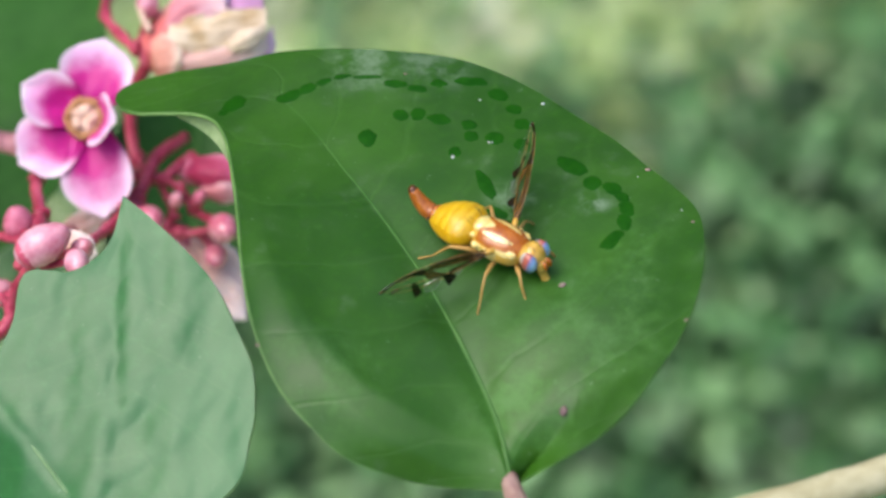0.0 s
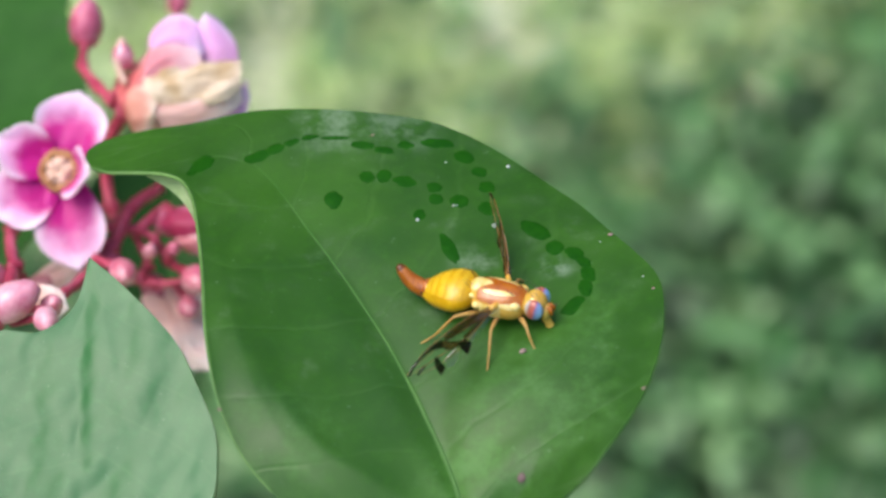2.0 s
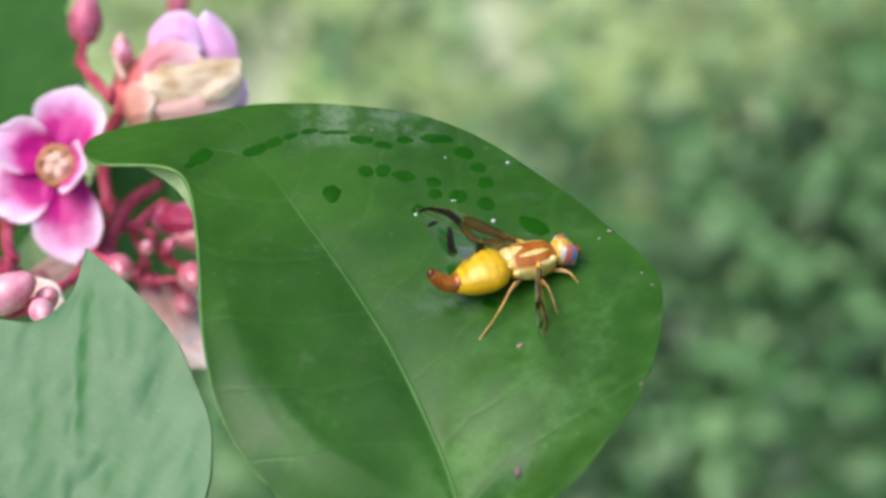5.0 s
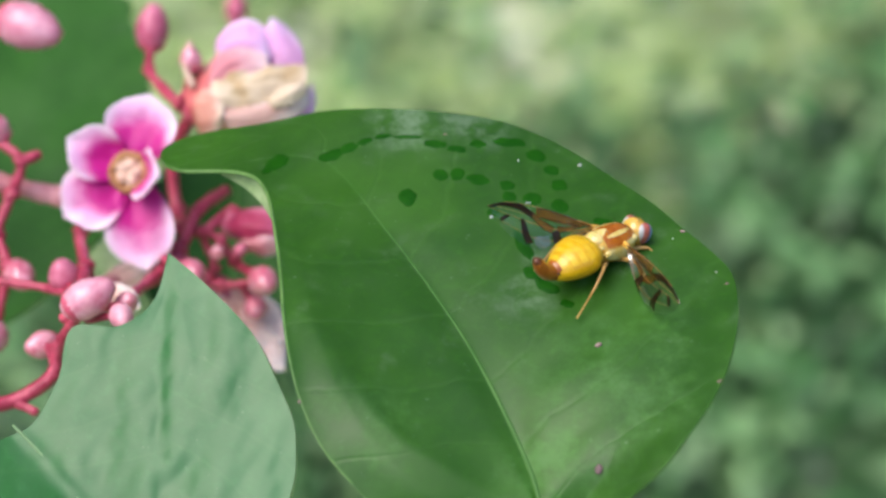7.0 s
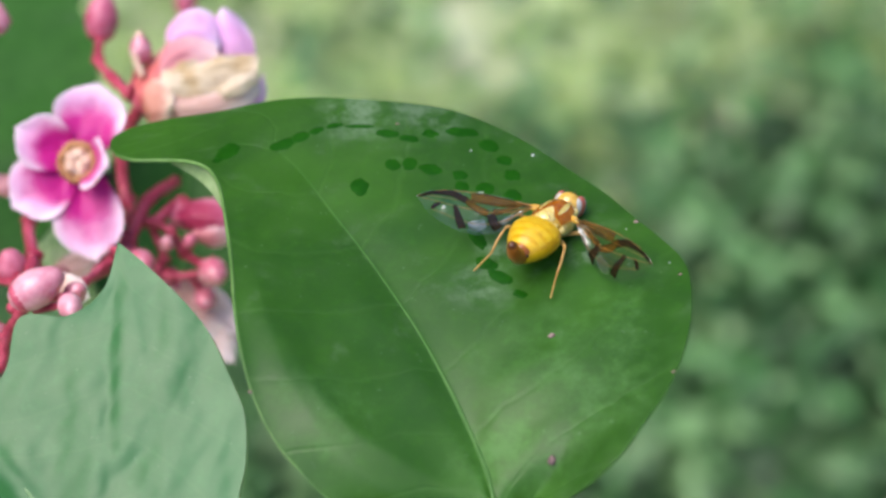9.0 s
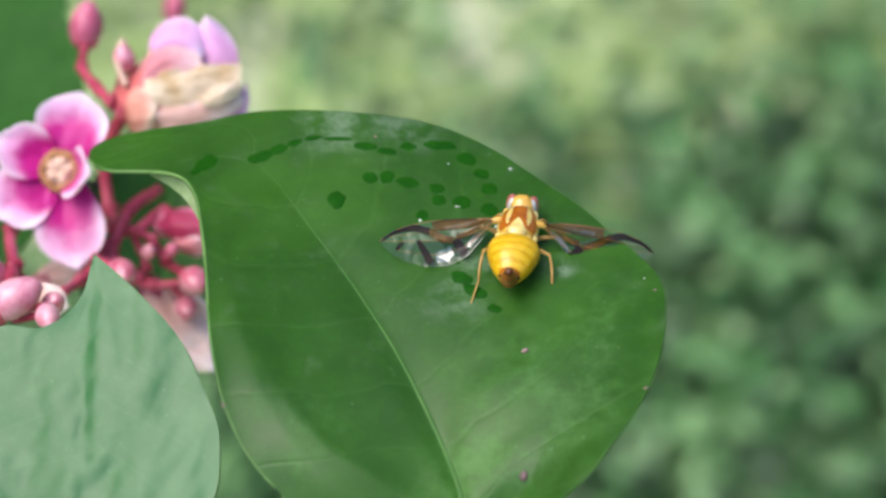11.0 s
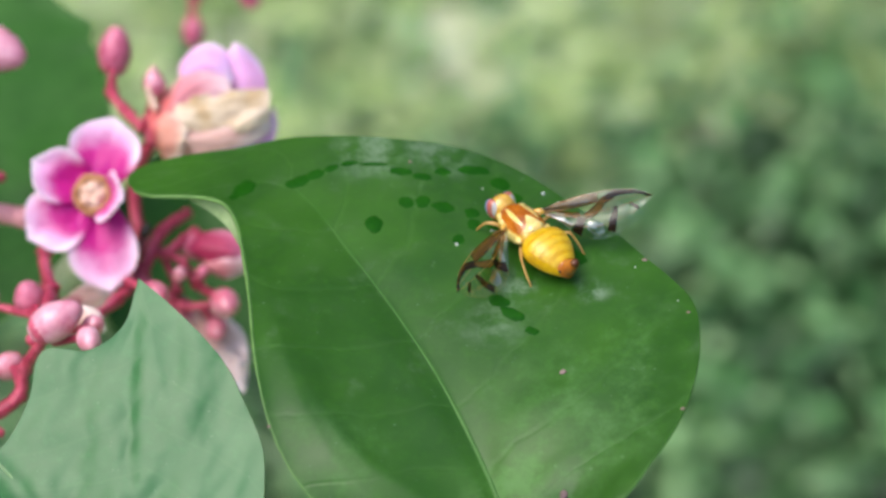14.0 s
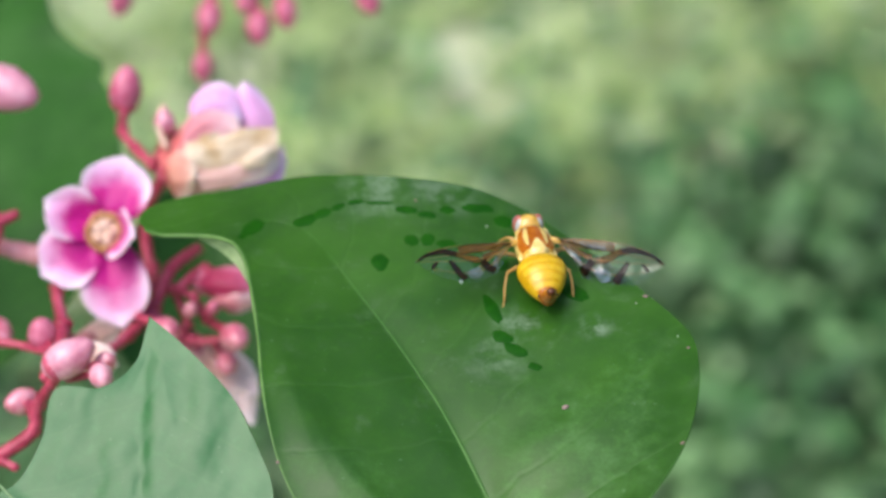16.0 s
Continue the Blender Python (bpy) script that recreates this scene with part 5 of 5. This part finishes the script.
        part("antenna", rod([(2.6, 0.14 * side, 0.2), (2.78, 0.17 * side, 0.1), (2.84, 0.18 * side, -0.18)], (0.09, 0.13, 0.1), 8, 8), FLY_BROWN, head)
        part("arista", rod([(2.8, 0.18 * side, 0.08), (3.05, 0.3 * side, 0.22)], (0.03, 0.012), 5, 5), FLY_DARK, head)
    part("face", blob((2.5, 0, -0.2), (0.26, 0.42, 0.5)), FLY_YELLOW, head)
    part("proboscis", rod([(2.45, 0, -0.6), (2.62, 0, -0.95), (2.75, 0, -1.3)], (0.26, 0.22, 0.3), 10, 10), FLY_YELLOW, head, "yellow proboscis")
    bristles = bmesh.new()
    for side in (1, -1):
        for x, z, y in ((1.9, 0.85, 0.3), (2.2, 0.8, 0.25), (0.9, 0.8, 0.5), (-0.5, 0.85, 0.45), (-1.4, 0.85, 0.3), (-1.5, 0.8, 0.45)):
            tube(bristles, [(x, y * side, z), (x - 0.2, y * side * 1.05, z + 0.28), (x - 0.45, y * side * 1.1, z + 0.42)], (0.018, 0.014, 0.006), 4, 5)
    part("bristles", bristles, FLY_DARK, thorax)
    legs = []
    for side in (1, -1):
        legs.append(build_leg(fly, side, (1.2, 0.45, -0.6), (1.9, 1.15, -0.45), (2.35, 1.5, -1.1), (2.95, 1.9, -1.72)))
        legs.append(build_leg(fly, side, (0.1, 0.6, -0.7), (0.25, 2.1, -0.3), (0.4, 2.9, -1.25), (0.5, 3.5, -1.82)))
        legs.append(build_leg(fly, side, (-0.7, 0.6, -0.65), (-2.0, 1.75, -0.15), (-3.0, 1.95, -1.4), (-4.1, 2.3, -2.15)))
    return fly, sheath, build_wing(fly, 1), build_wing(fly, -1), legs


def build_ant():
    """A tiny black ant on the flower stalks."""
    ant = thing("ant", "tiny black ant walking on the pink flower stalks", "insect")
    part("head", blob((0.78, 0, 0.07), (0.3, 0.27, 0.23), None, 8, 10), ANT_BLACK, ant)
    part("thorax", blob((0.17, 0, 0.08), (0.4, 0.19, 0.18), None, 8, 10), ANT_BLACK, ant)
    part("gaster", blob((-0.7, 0, 0.11), (0.56, 0.37, 0.34), None, 8, 10), ANT_BLACK, ant)
    for side in (1, -1):
        for x in (0.42, 0.17, -0.07):
            part("leg", rod([(x, 0.11 * side, 0.0), (x * 1.6, 0.48 * side, 0.2), (x * 2.2, 0.73 * side, -0.22)], (0.04, 0.035, 0.02), 5, 8), ANT_BLACK, ant)
        part("antenna", rod([(1.0, 0.08 * side, 0.14), (1.26, 0.22 * side, 0.28), (1.5, 0.28 * side, 0.11)], (0.03, 0.025, 0.017), 5, 8), ANT_BLACK, ant)
    return ant


fruit_fly, ovipositor, wing_left, wing_right, fly_legs = build_fly()
ant = build_ant()

# seconds; place in mm and turn in degrees on the plant; turn of the left and of the right wing on the fly
FLY_PATH = [
    (0, 1.57, -2.46, 6.88, -36.4, -22.6, -26.5),
    (0.5, 1.6, -2.46, 6.89, -48.9, -25.9, -25.2),
    (1, 2.63, -2.04, 6.56, -45.1, -16.2, -11.2),
    (1.5, 3.04, -1.87, 6.42, -42.3, -12.6, -8.8),
    (2, 3.51, -2, 6.57, -48.8, -16.7, -11.1),
    (2.5, 3.99, -1.47, 6.1, -46.4, -6.5, 0.3),
    (3, 4.35, -1.29, 5.93, -44.5, -9.1, 1.5),
    (5.5, 5.29, -0.03, 4.69, -53.2, 25.2, 14.3),
    (6, 5.48, 0.22, 4.38, -50.3, 30.1, 13.5),
    (6.5, 5.48, 0.55, 4.04, -51.6, 35.8, 16.6),
    (7, 5.39, 0.67, 3.89, -51.3, 36.8, 21.9),
    (7.5, 5.3, 0.73, 3.83, -45.8, 40.4, 25.2),
    (8, 5.12, 1.04, 3.49, -46.8, 47.2, 26.4),
    (10.5, 4.59, 1.53, 3.02, -20, 57.3, 66.7),
    (11, 4.38, 1.67, 2.88, -8.6, 54.6, 77),
    (11.5, 4.46, 1.85, 2.67, -11, 56.3, 73.6),
    (12, 3.67, 1.99, 2.56, 6.2, 56.1, 100),
    (12.5, 3.56, 1.82, 2.74, 13.4, 55.9, 111.9),
    (13, 2.86, 1.1, 3.49, 43.1, 40.5, 163.1),
    (13.5, 2.55, 1.91, 2.69, 36.5, 35, 155.4),
    (14, 2.73, 3.16, 1.37, 31.3, 40.7, 137.5),
    (14.5, 2.72, 3.29, 1.23, 22.6, 44.6, 129.1),
    (15, 3.1, 3.01, 1.53, 22.4, 50.4, 118.5),
    (15.5, 3.28, 3.72, 0.76, 15.9, 52.5, 107.1),
    (16, 3.29, 4.05, 0.42, 11.3, 51.5, 103.8),
]
WING_PATH = [
    (0, 116, -8.9, 113.3, 80, -3.7, -118.1),
    (0.5, 108, -24.4, 119.3, 78, 8.4, -114.6),
    (1, 94, -13, 117.9, 84, -1.2, -117.4),
    (1.5, 88, -1.7, 115.8, 90, -0.1, -114.4),
    (2, 90, -7.5, 116.4, 88, 4, -115.2),
    (2.5, 86, 3.8, 114.4, 88, 4.2, -118.6),
    (3, 90, 5.7, 122.6, 90, -6.4, -108.5),
    (5.5, 136, -32.1, 176.2, 82, -2.6, -112.9),
    (6, 138, -23.8, 164.1, 84, -5.2, -119),
    (6.5, 138, -17, 158.5, 86, -1.9, -116.6),
    (7, 141, -15.3, 152.2, 84, -1, -111.3),
    (7.5, 140, -5.9, 138.1, 86, -9.5, -116.9),
    (8, 140, -3.4, 131.7, 82, -6.4, -119),
    (10.5, 139.9, 6.8, 107, 64, 1.1, -103.8),
    (11, 135.4, 10.7, 105.2, 54, 12.8, -83.3),
    (11.5, 131.5, 12.8, 107.5, 52, -2, -104.8),
    (12, 142.5, 5.2, 112.3, 52, 1.4, -109.3),
    (12.5, 149.4, -0.6, 115.4, 54, 4.6, -111.1),
    (13, 134.1, -2.1, 124.5, 62, -0.9, -121.9),
    (13.5, 135.5, -6.8, 120.6, 64, 4.5, -115.3),
    (14, 131.8, -3.3, 120.5, 52, -13.4, -130.8),
    (14.5, 135.6, -5.5, 121.2, 50, -4.9, -124.6),
    (15, 147.5, -2.3, 115.7, 50, -4.4, -116.3),
    (15.5, 151.3, -5.9, 114.3, 50, -1.6, -114.7),
    (16, 157.2, -6.1, 109.5, 48, 4, -113.1),
]

ANT_PATH = [
    (0, -23.23, 4.93, -23.7, 0, 0, -14),
    (11, -22.43, 4.73, -23.7, 0, 0, -14),
    (12, -21.23, 4.43, -23.7, 0, 0, -28),
    (12.5, -21.04, 4.01, -23.7, 0, 0, -31),
    (13, -20.53, 4.01, -23.7, 0, 0, -67),
    (13.5, -20.62, 3.04, -23.7, 0, 0, -99),
    (14, -20.78, 2.48, -23.7, 0, 0, -111),
    (14.5, -21.02, 2.02, -23.7, 0, 0, -102),
    (15, -21.12, 0.88, -23.7, 0, 0, -153),
    (15.5, -23.04, 0.97, -23.7, 0, 0, -175),
    (16, -22.83, 1.37, -23.7, 0, 0, -230),
]


def motions():
    walk(fruit_fly, [(t, at_plant(*row)) for t, *row in FLY_PATH])
    # the chain of wet spots that the fly drinks from sinks into the leaf as it dries
    for spot in drying_spots:
        walk(spot, [(0, PLANT), (3.2, PLANT), (5.3, at_plant(0, 0, -0.13)), (16, at_plant(0, 0, -0.13))])
    walk(ant, [(t, at_plant(*row)) for t, *row in ANT_PATH])
    walk(wing_left, [(row[0], pose(0.1 * MM, 1.1 * MM, 0.4 * MM, *row[1:4])) for row in WING_PATH])
    walk(wing_right, [(row[0], pose(0.1 * MM, -1.1 * MM, 0.4 * MM, *row[4:7])) for row in WING_PATH])
    # the ovipositor draws back into the abdomen
    walk(ovipositor, [(t, pose(d * MM, 0, -0.2 * d * MM)) for t, d in ((0, -0.1), (3.2, -0.1), (6.5, 0.0), (8, 0.1), (10.5, 0.4), (13, 0.65), (14.5, 0.5), (16, 0.5))])
    # the legs take small steps in turn while the fly shifts and turns
    for k, leg in enumerate(fly_legs):
        m = leg.location / MM
        rows = []
        for n in range(33):
            t = n * 0.5
            swing = 7 * math.sin(2 * math.pi * t / 3.1 + k * 2.1)
            rows.append((t, pose(m.x * MM, m.y * MM, m.z * MM, 0, 0, swing)))
        walk(leg, rows)


motions()
